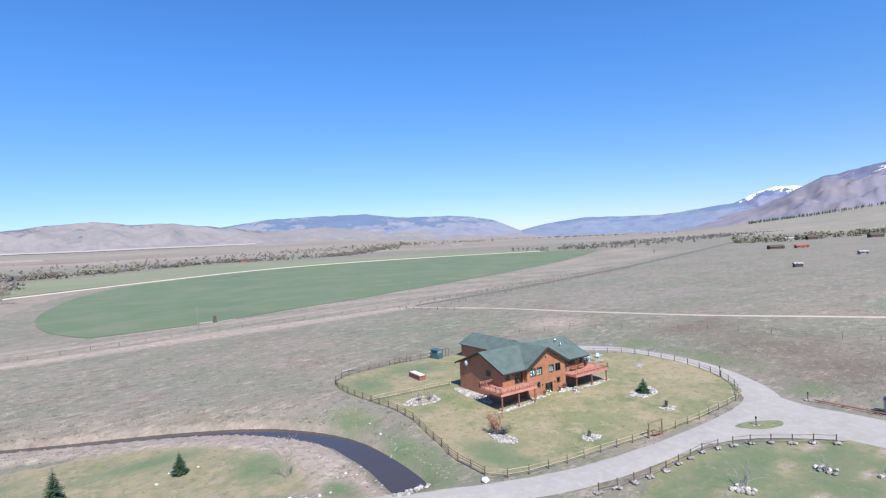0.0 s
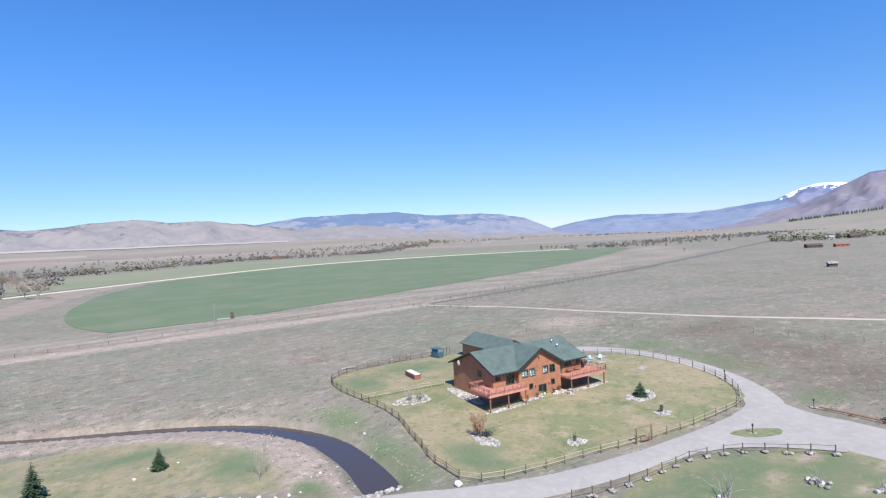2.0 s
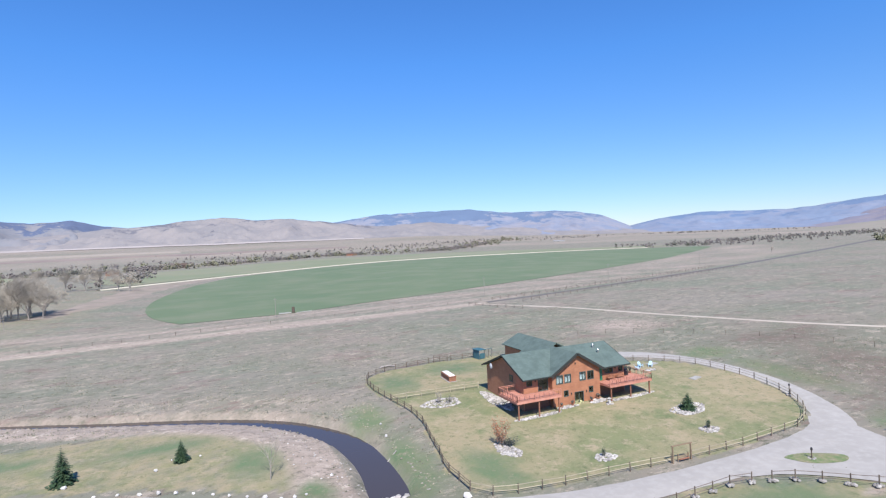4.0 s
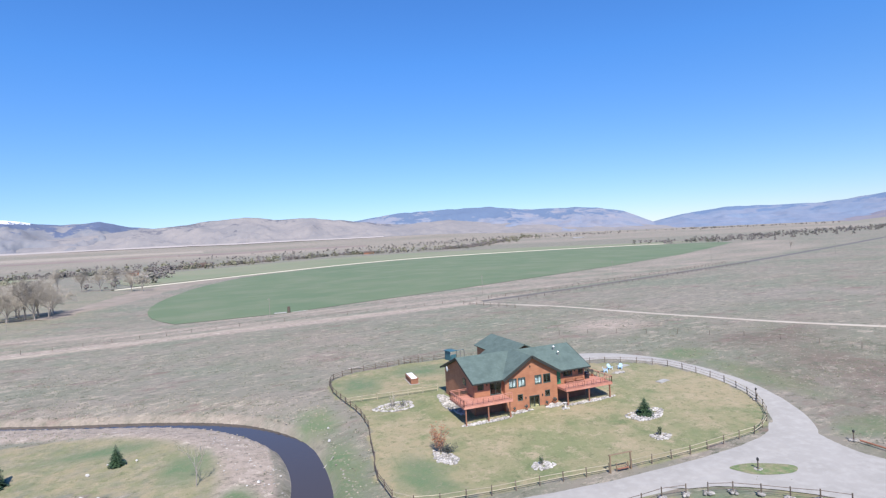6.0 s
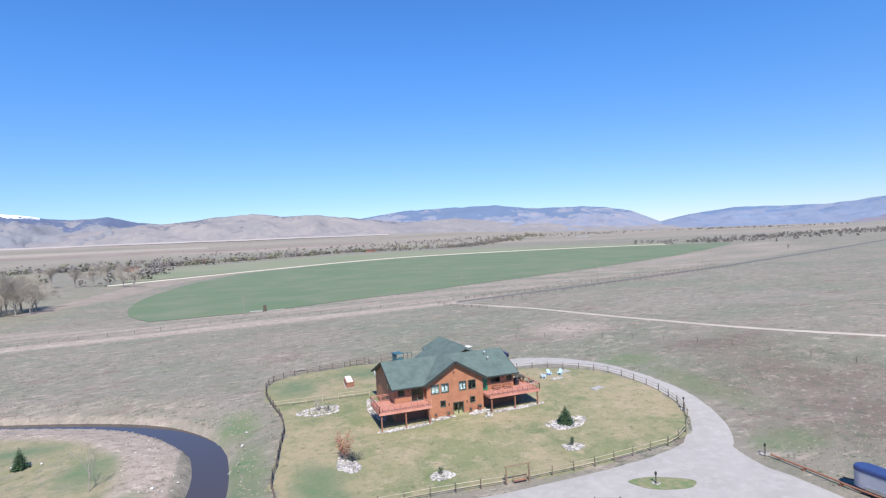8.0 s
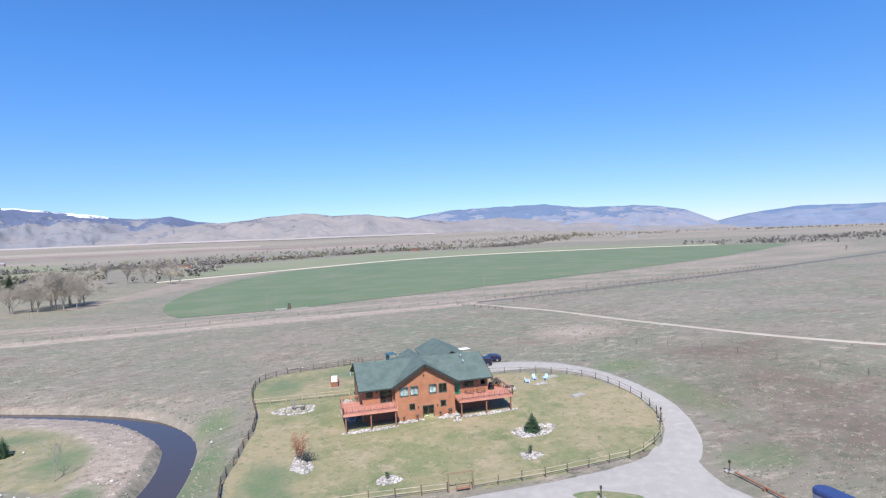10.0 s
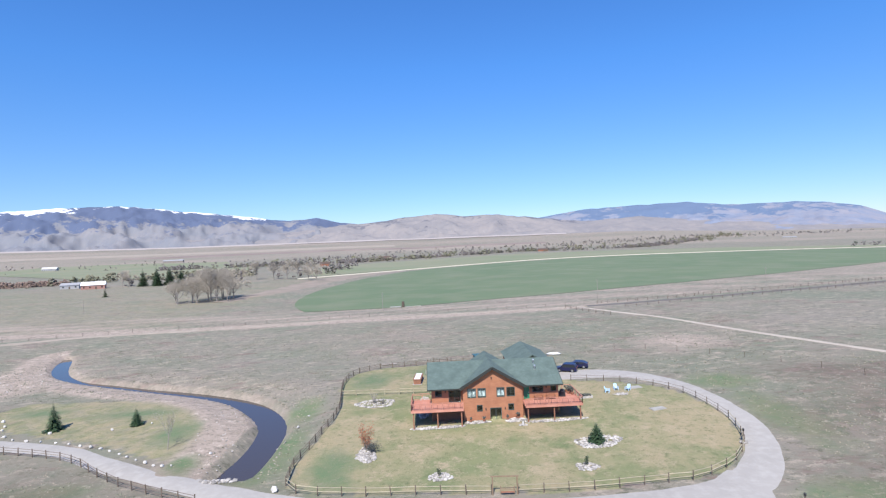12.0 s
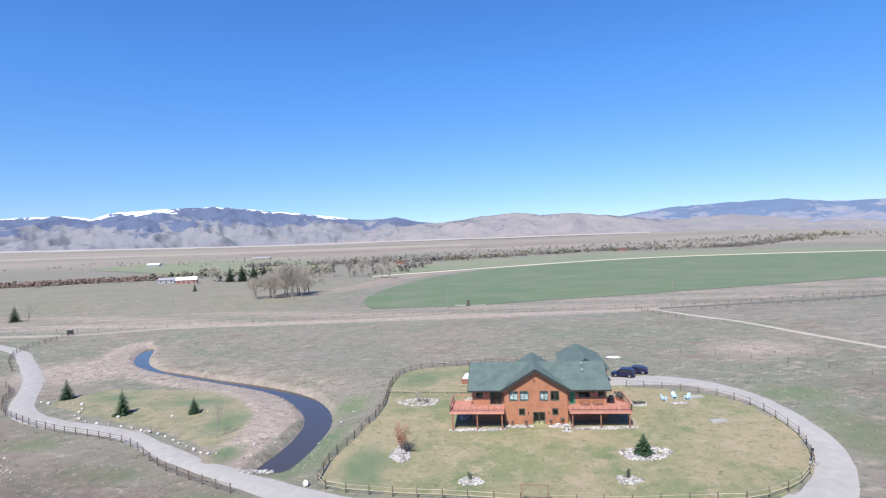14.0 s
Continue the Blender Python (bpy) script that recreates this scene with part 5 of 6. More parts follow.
def leafy_bush(label, at, h, r, count, leaf_mat, seed, name="bush", size=0.11):
    """Stems with many small leaves in an uneven crown."""
    rng = random.Random(seed)
    t = thing(name, label, "bush", at)
    stems, leaves = Shape(), Shape()
    for i in range(14):
        a, q = rng.uniform(0, 6.28), rng.uniform(0.2, 0.9) * r
        tip = Vector((q * math.cos(a), q * math.sin(a), h * rng.uniform(0.6, 1.0)))
        stems.tube((0.15 * math.cos(a), 0.15 * math.sin(a), -0.1), tip, 0.03, 0.008, 4)
        for k in range(count // 14):
            f = rng.uniform(0.35, 1.05)
            c = tip * f + Vector((rng.gauss(0, 0.13 * r), rng.gauss(0, 0.13 * r), rng.gauss(0, 0.08 * h)))
            d = [Vector((rng.gauss(0, 1), rng.gauss(0, 1), rng.gauss(0, 1))).normalized() * size * rng.uniform(0.6, 1.3) for _ in range(2)]
            leaves.add([c, c + d[0], c + d[0] + d[1], c + d[1]], [(0, 1, 2, 3)])
    part("stem", stems, M_bark, t)
    part("foliage", leaves, leaf_mat, t)
    return t


leafy_bush("tall bush with rusty dry leaves in a stone bed", (51.2, 63.6, ground_z(51.2, 63.6)), 3.7, 1.35, 1000, M_rust, 1)
leafy_bush("low dark shrub in a stone bed", (51.9, 63.0, ground_z(51.9, 63)), 1.2, 1.4, 700, M_shrub, 2, "shrub")
leafy_bush("small dark conifer shrub in a stone patch", (79.6, 54.8, ground_z(79.6, 54.8)), 1.3, 0.4, 260, M_spruce, 3, "shrub", 0.09)
leafy_bush("small dark conifer shrub in a stone patch", (61.2, 54.6, ground_z(61.2, 54.6)), 1.2, 0.4, 260, M_spruce, 4, "shrub", 0.09)
leafy_bush("grey leafless shrub inside a stone ring", (50.2, 83.4, ground_z(50.2, 83.4)), 1.9, 0.9, 260, M_twig, 5, "shrub", 0.08)
leafy_bush("grey leafless shrub inside a stone ring", (51.6, 82.6, ground_z(51.6, 82.6)), 1.2, 0.9, 220, M_shrub, 6, "shrub", 0.08)


def driftwood(label, at, h, seed, piles):
    rng = random.Random(seed)
    t = thing("driftwood", label, "driftwood", at)
    s = Shape()
    for i in range(9):
        p, d = Vector((rng.uniform(-0.4, 0.4), rng.uniform(-0.3, 0.3), 0)), Vector((rng.uniform(-0.7, 0.7), rng.uniform(-0.7, 0.7), 1)).normalized()
        r = 0.07
        for k in range(5):
            q = p + d * h * rng.uniform(0.16, 0.26)
            s.tube(p, q, r, r * 0.7, 5)
            p, r = q, r * 0.7
            d = (d + Vector((rng.uniform(-0.6, 0.6), rng.uniform(-0.6, 0.6), rng.uniform(-0.4, 0.3)))).normalized()
    part("limb", s, M_driftwood, t)
    rocks = Shape()
    for i in range(piles):
        a, r = rng.uniform(0, 6.28), rng.uniform(0, 1.4)
        rocks.lump((r * math.cos(a), r * math.sin(a), 0.15), 0.35, 0.3, 0.28, rng)
    part("rock_pile", rocks, M_stone, t, "grey rocks at its foot")
    return t


driftwood("silver driftwood stump standing in grey rocks", (62.3, 33.2, ground_z(62.3, 33.2)), 3.4, 3, 16)
driftwood("silver driftwood limbs lying on grey rocks", (73.6, 29.4, ground_z(73.6, 29.4)), 1.9, 4, 12)
driftwood("grey driftwood in the grass", (77, 24.5, ground_z(77, 24.5)), 1.5, 6, 8)

# ---- yard things ----
def yard_chair(at, turn):
    c = thing("garden_chair", "pale blue slatted garden chair on the lawn", "chair", at, turn, "chairs round the fire ring")
    for i in range(4):
        part("seat_slat", Shape().box(-0.3, -0.28 + i * 0.15, 0.36 - 0.03 * i, 0.3, -0.16 + i * 0.15, 0.39 - 0.03 * i), M_chair, c)
    for i in range(5):
        x = -0.29 + i * 0.12
        part("back_slat", Shape().add([(x, 0.25, 0.28), (x + 0.1, 0.25, 0.28), (x + 0.1, 0.55, 1.05 - 0.05 * abs(i - 2)), (x, 0.55, 1.05 - 0.05 * abs(i - 2)), (x, 0.28, 0.27), (x + 0.1, 0.28, 0.27), (x + 0.1, 0.58, 1.04 - 0.05 * abs(i - 2)), (x, 0.58, 1.04 - 0.05 * abs(i - 2))],
                                      [(0, 1, 2, 3), (7, 6, 5, 4), (0, 4, 5, 1), (1, 5, 6, 2), (2, 6, 7, 3), (3, 7, 4, 0)]), M_chair, c)
    for x in (-0.36, 0.28):
        part("armrest", Shape().box(x, -0.35, 0.56, x + 0.1, 0.4, 0.59), M_chair, c)
        part("leg", Shape().box(x + 0.02, -0.32, 0, x + 0.08, -0.24, 0.56), M_chair, c)
        part("leg", Shape().box(x + 0.02, 0.28, 0, x + 0.08, 0.36, 0.56), M_chair, c)
    return c


for x, y, a in ((90.7, 81.2, 60), (92.5, 82.3, 0), (94.3, 81.6, -50)):
    yard_chair((x, y, ground_z(x, y)), a)
single("slab", Shape().box(-1.2, -0.6, -0.1, 1.2, 0.6, 0.12), M_slab, "flat grey concrete slab in the lawn", "slab", at=(95.6, 71.9, ground_z(95.6, 71.9)), turn=15)
single("slab", Shape().box(-1.2, -0.7, -0.1, 1.2, 0.7, 0.1), M_slab, "pale concrete pad beside the garden chairs", "slab", at=(96.0, 83.0, ground_z(96, 83)), turn=10)
planter = thing("planter_bed", "low stone planter with green plants", "planter", (86.3, 79.4, ground_z(86.3, 79.4)))
part("border", Shape().box(-1.1, -0.7, -0.1, 1.1, -0.5, 0.3).box(-1.1, 0.5, -0.1, 1.1, 0.7, 0.3).box(-1.1, -0.49, -0.1, -0.9, 0.49, 0.3).box(0.9, -0.49, -0.1, 1.1, 0.49, 0.3), M_stone, planter)
ps = Shape()
for i in range(40):
    ps.lump((rng.uniform(-0.85, 0.85), rng.uniform(-0.45, 0.45), 0.3 + rng.uniform(0, 0.25)), 0.16, 0.16, 0.16, rng)
part("plants", ps, M_shrub, planter)

# long red box with white lids by the fence
hot = thing("storage_box", "long low red wooden box with a white lid", "box", (57.6, 96.6, ground_z(57.6, 96.6)), 86)
part("body", Shape().box(-2.4, -0.7, -0.1, 2.4, 0.7, 0.95), M_timber, hot)
part("trim", Shape().box(-2.48, -0.78, 0.95, 2.48, 0.78, 1.03), M_timber, hot)
part("lid", Shape().prism([(-2.2, 1.04), (2.2, 1.04), (2.15, 1.16), (-2.15, 1.16)], -0.55, 0.55), M_white, hot, "white lid")
part("base", Shape().box(-2.6, -0.9, -0.15, 2.6, 0.9, 0.06), M_slab, hot)

play = thing("play_structure", "teal painted wooden frame behind the house", "play structure", (71.5, 109.5, ground_z(71.5, 109.5)), 10)
part("panel", Shape().box(-1.5, -1.2, 0.1, -0.2, -1.1, 1.3), M_teal, play)
part("panel", Shape().box(-1.7, -1.1, -0.1, -1.6, 1.1, 1.99), M_teal, play)
part("roof", Shape().prism([(-1.9, 2.0), (0.05, 2.0), (0.05, 2.1), (-1.9, 2.12)], -1.4, 1.4), M_teal, play)
for x in (-0.1, 0.9, 1.9):
    part("post", Shape().box(x, -1.15, -0.1, x + 0.12, -1.03, 1.995), M_metal, play)
part("rail", Shape().box(0.06, -1.14, 2.0, 2.02, -1.04, 2.1), M_teal, play)
single("white_trailer_cover", Shape().lump((0, 0, 0.25), 2.0, 0.6, 0.35, random.Random(3), 0.1), M_white, "white upturned boat hull on the ground behind the house", "boat", at=(88.6, 114.5, ground_z(88.6, 114.5)), turn=-8, smooth=True)


def car(label, at, turn, long, tall, wide=1.85, hood=0.27, rear=0.05):
    """A car with its body, glass, wheels and lamps."""
    c = thing("car", label, "car", at, turn)
    L = long / 2
    prof = [(-L, 0.45), (-L + 0.1, 0.28), (L - 0.1, 0.28), (L, 0.5), (L - 0.05, 0.8), (L - hood * long * 0.9, 0.98), (L - hood * long - 0.55, tall - 0.04), (0.1, tall), (-L + rear * long + 0.35, tall - 0.05), (-L + 0.05, 1.0), (-L, 0.8)]
    body = Shape().prism(prof, -wide / 2, wide / 2)
    b = part("body", body, M_car, c, smooth=False)
    mod = b.modifiers.new("round", "BEVEL")
    mod.width, mod.segments, mod.limit_method = 0.09, 2, "ANGLE"
    for s in (-1, 1):
        y = s * (wide / 2 + 0.006)
        g = Shape().add([(L - hood * long - 0.1, y, 1.0), (L - hood * long - 0.62, y, tall - 0.16), (-L + rear * long + 0.45, y, tall - 0.16), (-L + rear * long + 0.2, y, 1.0)], [(0, 1, 2, 3) if s > 0 else (3, 2, 1, 0)])
        part("side_window", g, M_carglass, c)
        for x in (-L + 0.85, L - 0.9):
            wheel = part("wheel", Shape().tube((x, s * (wide / 2 - 0.16), 0.34), (x, s * (wide / 2 + 0.02), 0.34), 0.34, 0.34, 16), M_tyre, c)
            part("rim", Shape().tube((x, s * (wide / 2 + 0.02), 0.34), (x, s * (wide / 2 + 0.035), 0.34), 0.2, 0.19, 12), M_metal, wheel)
        part("headlight", Shape().box(L - 0.1, s * 0.62 - 0.17, 0.64, L + 0.02, s * 0.62 + 0.17, 0.78), M_metal, c)
        part("tail_light", Shape().box(-L - 0.02, s * 0.75 - 0.09, 0.8, -L + 0.06, s * 0.75 + 0.09, 1.05), M_brick, c)
        part("mirror", Shape().box(L - hood * long - 0.35, s * (wide / 2 + 0.1) - 0.09, 1.02, L - hood * long - 0.2, s * (wide / 2 + 0.1) + 0.09, 1.18), M_car, c)
    x0, x1 = L - hood * long * 0.97, L - hood * long - 0.5
    part("windscreen", Shape().add([(x0, -0.75, 1.03), (x0, 0.75, 1.03), (x1, 0.62, tall - 0.08), (x1, -0.62, tall - 0.08)], [(0, 1, 2, 3)]), M_carglass, c)
    return c


car("dark blue sport utility vehicle parked on gravel", (87.4, 97.1, ground_z(87.4, 97.1) + 0.08), 157, 4.3, 1.68, rear=0.01)
car("dark blue sedan parked on gravel", (90.3, 99.8, ground_z(90.3, 99.8) + 0.05), 162, 4.4, 1.45, rear=0.14)

flat_patch("gravel_apron", [(70, 43.5), (80, 44), (88, 44), (88, 32), (84.5, 31.5), (82, 35), (79.8, 37.4), (77.5, 39.4), (75, 41), (72, 42)], 0.1, M_gravel, "pale grey gravel where the driveways meet", "road")
# grass island with a lamp post
isl = Shape()
N = 28
isl.v = [(82.7, 41.6, float(land(82.7, 41.6)) + 0.24)] + [(82.7 + (3.6 * math.cos(a) * math.cos(-0.5) - 1.5 * math.sin(a) * math.sin(-0.5)) * (1 + 0.1 * math.sin(3 * a)), 41.6 + (3.6 * math.cos(a) * math.sin(-0.5) + 1.5 * math.sin(a) * math.cos(-0.5)), 0)
         for a in (6.2832 * i / N for i in range(N))]
isl.v = [isl.v[0]] + [(x, y, float(land(x, y)) + 0.13) for x, y, _ in isl.v[1:]]
isl.f = [(0, i + 1, (i + 1) % N + 1) for i in range(N)]
M_turf = surf("rough_green_grass", (0.12, 0.17, 0.07), (0.18, 0.19, 0.09), 0.8, (0.24, 0.21, 0.13), 1.2, 0.95, relief=0.6, dist=0.08)
single("grass_island", isl, M_turf, "small island of rough green grass in the driveway", "island", kind="structure", smooth=True)


def post_lamp(x, y, label, h=2.0):
    z = ground_z(x, y)
    t = thing("lamp_post", label, "lamp post", (x, y, z))
    part("post", Shape().tube((0, 0, -0.2), (0, 0, h), 0.08, 0.07, 8), M_post, t)
    part("lantern", Shape().box(-0.09, -0.09, h, 0.09, 0.09, h + 0.26), M_black, t)
    part("cap", Shape().tube((0, 0, h + 0.26), (0, 0, h + 0.36), 0.15, 0.03, 8), M_black, t)
    s = Shape()
    for i in range(10):
        a = 0.63 * i
        s.lump((0.35 * math.cos(a), 0.35 * math.sin(a), 0.12), 0.22, 0.2, 0.18, rng)
    part("rock_pile", s, M_rock, t)


post_lamp(82.0, 41.8, "short post lamp standing in rocks on the grass island", 1.15)
post_lamp(98.5, 42.0, "short post lamp at the corner of the driveway", 1.1)
post_lamp(101.4, 58.3, "short post lamp on the yard fence", 1.6)

log = thing("log_border", "reddish log edging beside the driveway", "log", (98.5, 41.3, 0))
for i in range(4):
    y0, y1 = -0.1 - 4.2 * i, -4.2 - 4.2 * i
    z0, z1 = ground_z(98.5, 41.3 + y0), ground_z(98.5, 41.3 + y1)
    part("pole", Shape().tube((0.1 * (i % 2), y0, z0 + 0.35), (0.1, y1, z1 + 0.35), 0.12, 0.1, 7), M_timber, log)
    part("block", Shape().box(-0.15, y1 - 0.1, z1 - 0.1, 0.25, y1 + 0.15, z1 + 0.24), M_timber, log)

trailer = thing("stock_trailer", "silver and blue round-nosed livestock trailer beside the driveway", "trailer", (99.8, 29.6, ground_z(99.8, 29.6)), 92)


def round_nosed(x0, x1, w, z0, z1, inset=0.0):
    """An upright body with a half-round nose, drawn in at its top."""
    n = 10
    plan = [(x0, -w), *((x1 - w + w * math.cos(a), w * math.sin(a)) for a in (math.pi * (k / n - 0.5) for k in range(n + 1))), (x0, w)]
    m = len(plan)
    top = [(x * (1 - inset / 3), y * (1 - inset), z1) for x, y in plan]
    return Shape().add([(x, y, z0) for x, y in plan] + top, [tuple(range(m - 1, -1, -1)), tuple(range(m, 2 * m))] + [(k, (k + 1) % m, m + (k + 1) % m, m + k) for k in range(m)])


part("body", round_nosed(-2.6, 2.6, 1.0, 0.5, 2.15), surf("dull_silver_sheet", (0.42, 0.42, 0.45), (0.36, 0.36, 0.39), 1.5, rough=0.5), trailer, "dull silver sheet sides", smooth=False)
M_blue_enamel = surf("blue_enamel", (0.03, 0.048, 0.14), (0.036, 0.056, 0.16), 2, rough=0.4, relief=0)
part("upper_band", round_nosed(-2.63, 2.63, 1.03, 2.155, 2.45), M_blue_enamel, trailer, "dark blue band under the roof")
part("roof", round_nosed(-2.6, 2.6, 1.0, 2.455, 2.6, 0.12), M_blue_enamel, trailer, "blue trailer roof")
for s in (-1, 1):
    for x in (-0.5, 0.5):
        part("wheel", Shape().tube((x, s * 0.85, 0.38), (x, s * 1.05, 0.38), 0.38, 0.38, 14), M_tyre, trailer)
    part("fender", Shape().prism([(-1.05, 0.5), (-0.9, 0.85), (0.9, 0.85), (1.05, 0.5)], s * 1.03 - 0.12, s * 1.03 + 0.12), M_metal, trailer)
part("hitch", Shape().beam((2.6, 0, 0.6), (3.9, 0, 0.5), 0.1, 0.1), M_black, trailer)

sign = thing("entry_sign", "dark board between posts beside the country road", "sign", (-92.5, 171.5, ground_z(-92.5, 171.5)), 20)
for x in (-1.0, 1.0):
    part("post", Shape().box(x - 0.1, -0.1, -0.2, x + 0.1, 0.1, 2.2), M_post, sign)
part("board", Shape().box(-0.9, -0.1, 0.5, 0.9, 0.1, 2.0), M_black, sign)


def pole(x, y, h):
    t = thing("power_pole", "thin wooden power pole in the pasture", "pole", (x, y, ground_z(x, y)), group="power poles")
    part("shaft", Shape().tube((0, 0, -0.3), (0, 0, h), 0.11, 0.08, 7), M_bark, t)
    part("crossarm", Shape().box(-0.7, -0.06, h - 0.7, 0.7, 0.06, h - 0.6), M_bark, t)


for x, y, h in ((38.7, 229, 8), (134, 231, 9), (219, 246, 9), (330, 285, 9), (425, 266, 9), (-110, 260, 7), (-60, 262, 7)):
    pole(x, y, h)
pump = thing("irrigation_pump", "pale pipes and a dark pump at the field edge", "pump", (47, 240, ground_z(47, 240)))
part("tank", Shape().tube((0, 0, 0), (0, 0, 2.6), 0.7, 0.6, 10), M_post, pump)
part("pipe", Shape().tube((1, -1, 0.15), (8, 0.8, 0.15), 0.16, 0.16, 8), M_slab, pump)
part("pad", Shape().box(-6, -1.5, -0.1, -1, 1, 0.4), M_slab, pump)


def building(label, at, turn, w, d, h, roof_h, wall_mat, roof_mat, name="farmhouse", gable=True):
    """A far building with walls, pitched roof, door and windows."""
    b = thing(name, label, "building", at, turn)
    part("wall", Shape().box(-w / 2, -d / 2, -0.5, w / 2, d / 2, h), wall_mat, b)
    g = Shape().add([(-w / 2 - 0.4, -d / 2 - 0.5, h - 0.1), (w / 2 + 0.4, -d / 2 - 0.5, h - 0.1), (w / 2 + 0.4, d / 2 + 0.5, h - 0.1), (-w / 2 - 0.4, d / 2 + 0.5, h - 0.1), (-w / 2 - 0.4, 0, h + roof_h), (w / 2 + 0.4, 0, h + roof_h)],
                    [(0, 1, 5, 4), (2, 3, 4, 5), (0, 4, 3), (1, 2, 5), (3, 2, 1, 0)])
    part("roof", g, roof_mat, b)
    n = max(2, int(w / 4))
    for i in range(n):
        x = -w / 2 + w * (i + 0.5) / n
        if i == n // 2:
            part("door", Shape().box(x - 0.6, -d / 2 - 0.05, 0.0, x + 0.6, -d / 2 - 0.004, 2.2), M_brown, b)
        else:
            part("window", Shape().box(x - 0.6, -d / 2 - 0.05, 1.1, x + 0.6, -d / 2 - 0.004, 2.3), M_carglass, b)
    return b


g0 = lambda x, y: (x, y, ground_z(x, y))
building("red barn with a white metal roof", g0(-238, 480), 25, 18, 12, 3.6, 2.8, surf("faded_red_paint", (0.36, 0.20, 0.165), (0.31, 0.17, 0.14), 0.5, rough=0.85), M_white, "barn")
building("grey shed beside the red barn", g0(-268, 496), 15, 15, 9, 3.4, 2.0, M_greyroof, M_greyroof, "shed")
building("dark brown farmhouse on the dry plain", g0(610, 290), -40, 14, 8, 2.4, 1.9, M_brown, M_brown)
building("long red barn on the dry plain", g0(626, 272), -40, 12, 6, 2.4, 1.2, M_brick, M_brick, "barn")
building("small grey shed in the pasture", g0(343, 151), -40, 4.2, 3, 1.9, 0.9, M_brown, M_greyroof, "shed")
building("small grey shed in the pasture", g0(482, 168), -40, 6, 4, 2.0, 1.0, M_bark, M_greyroof, "shed")
building("dark farmhouse near the foothills", g0(905, 380), -40, 13, 9, 3.5, 3, M_brown, M_brown)
building("dark farmhouse near the foothills", g0(925, 308), -40, 17, 9, 3.5, 3, M_brown, M_brown)
building("pale farmhouse among trees", g0(880, 400), -40, 11, 7, 3, 2.2, M_slab, M_greyroof)
building("red farmhouse among the river trees", g0(-112, 880), 10, 16, 10, 4, 3, M_timber, M_brown)
building("brown farmhouse among the river trees", g0(-40, 1120), 10, 26, 10, 5, 4, M_brown, M_brown)
building("long pale shed far down the valley", g0(1050, 1500), -30, 34, 10, 3.6, 1.6, M_slab, M_greyroof, "shed")
building("red farmhouse by the river trees", g0(330, 1330), -10, 24, 10, 4, 3, M_timber, M_brown)
building("pale farm buildings across the river", g0(-640, 1500), 10, 50, 12, 5, 3, M_bark, M_greyroof, "barn")
building("pale farm buildings across the river", g0(-800, 1250), 10, 30, 12, 5, 3, M_greyroof, M_white, "barn")


# ---- far woods ----
def woods(name, label, rows, count, size, material, seed, wide):
    """Many uneven tree clumps strung along a line across the valley."""
    rng = random.Random(seed)
    pts = along(rows, 5)
    s = Shape()
    for i in range(count):
        q = pts[min(int(rng.random() ** 1.0 * len(pts)), len(pts) - 1)]
        gap = noise.noise((q.x * 0.012, q.y * 0.012, seed))
        if gap < -0.15 and rng.random() < 0.8:
            continue
        x, y = q.x + rng.gauss(0, wide * 0.4), q.y + rng.gauss(0, wide)
        h = size * rng.uniform(0.5, 1.35)
        z = ground_z(x, y) - 0.5
        s.tube((x, y, z), (x, y, z + h * 0.5), 0.25, 0.15, 4)
        for k in range(9):
            up = rng.uniform(0.1, 0.9)
            w = h * 0.2 * (1.1 - 0.6 * up)
            s.lump((x + rng.gauss(0, 1.5 * w), y + rng.gauss(0, w), z + h * up), h * 0.16, h * 0.16, h * rng.uniform(0.1, 0.17), rng, 0.5)
    return single(name, s, material, label, "trees", kind="stuff")


woods("river_trees", "brown leafless trees along the river", [(-420, 980), (-200, 1000), (-90, 1030), (-20, 1180), (110, 1270), (300, 1400), (420, 1270), (620, 1380), (900, 1700)], 1300, 7.5, M_crown, 1, 15)
woods("river_trees", "pale budding trees along the river", [(-300, 1000), (-60, 1060), (200, 1340), (620, 1400), (1155, 2000)], 300, 10, M_crownpale, 2, 40)
woods("valley_trees", "scattered dark trees down the valley", [(-300, 1350), (100, 1600), (500, 1700), (900, 1900), (1400, 2000), (1900, 1900), (2300, 1500)], 700, 6.5, M_crown, 3, 90)
woods("valley_trees", "pale trees at the foot of the mountains", [(700, 700), (1000, 760), (1400, 800), (1700, 760), (2000, 700)], 1500, 5, M_crown, 4, 60)
woods("valley_trees", "leafless trees near the foothill farms", [(820, 440), (930, 420), (1050, 400), (1200, 380), (1300, 300)], 280, 8, M_crownpale, 5, 26)
rng = random.Random(6)
pines = Shape()
for i in range(520):
    a = 62 + 50 * rng.random() ** 1.5
    e = float(np.interp(a, [b[0] for b in BENCH], [b[1] for b in BENCH]))
    r = 2380 - abs(rng.gauss(0, 30))
    x, y, z = CENTRE[0] + r * math.sin(radians(a)), CENTRE[1] + r * math.cos(radians(a)), 26 + 2400 * math.tan(radians(e))
    h = rng.uniform(6, 13)
    pines.tube((x, y, z - 6), (x, y, z + h * 0.3), 0.4, 0.3, 4)
    for k in range(3):
        pines.tube((x, y, z + h * (0.1 + 0.25 * k)), (x, y, z + h * (0.5 + 0.25 * k)), h * (0.22 - 0.05 * k), 0.1, 6)
single("bench_pines", pines, M_spruce, "belt of dark pines along the foot of the mountain", "trees", kind="stuff")
woods("willow_thicket", "reddish willow thicket by the meadow", [(-520, 470), (-450, 500), (-410, 522), (-370, 560), (-330, 570)], 800, 5, M_redwillow, 7, 13)
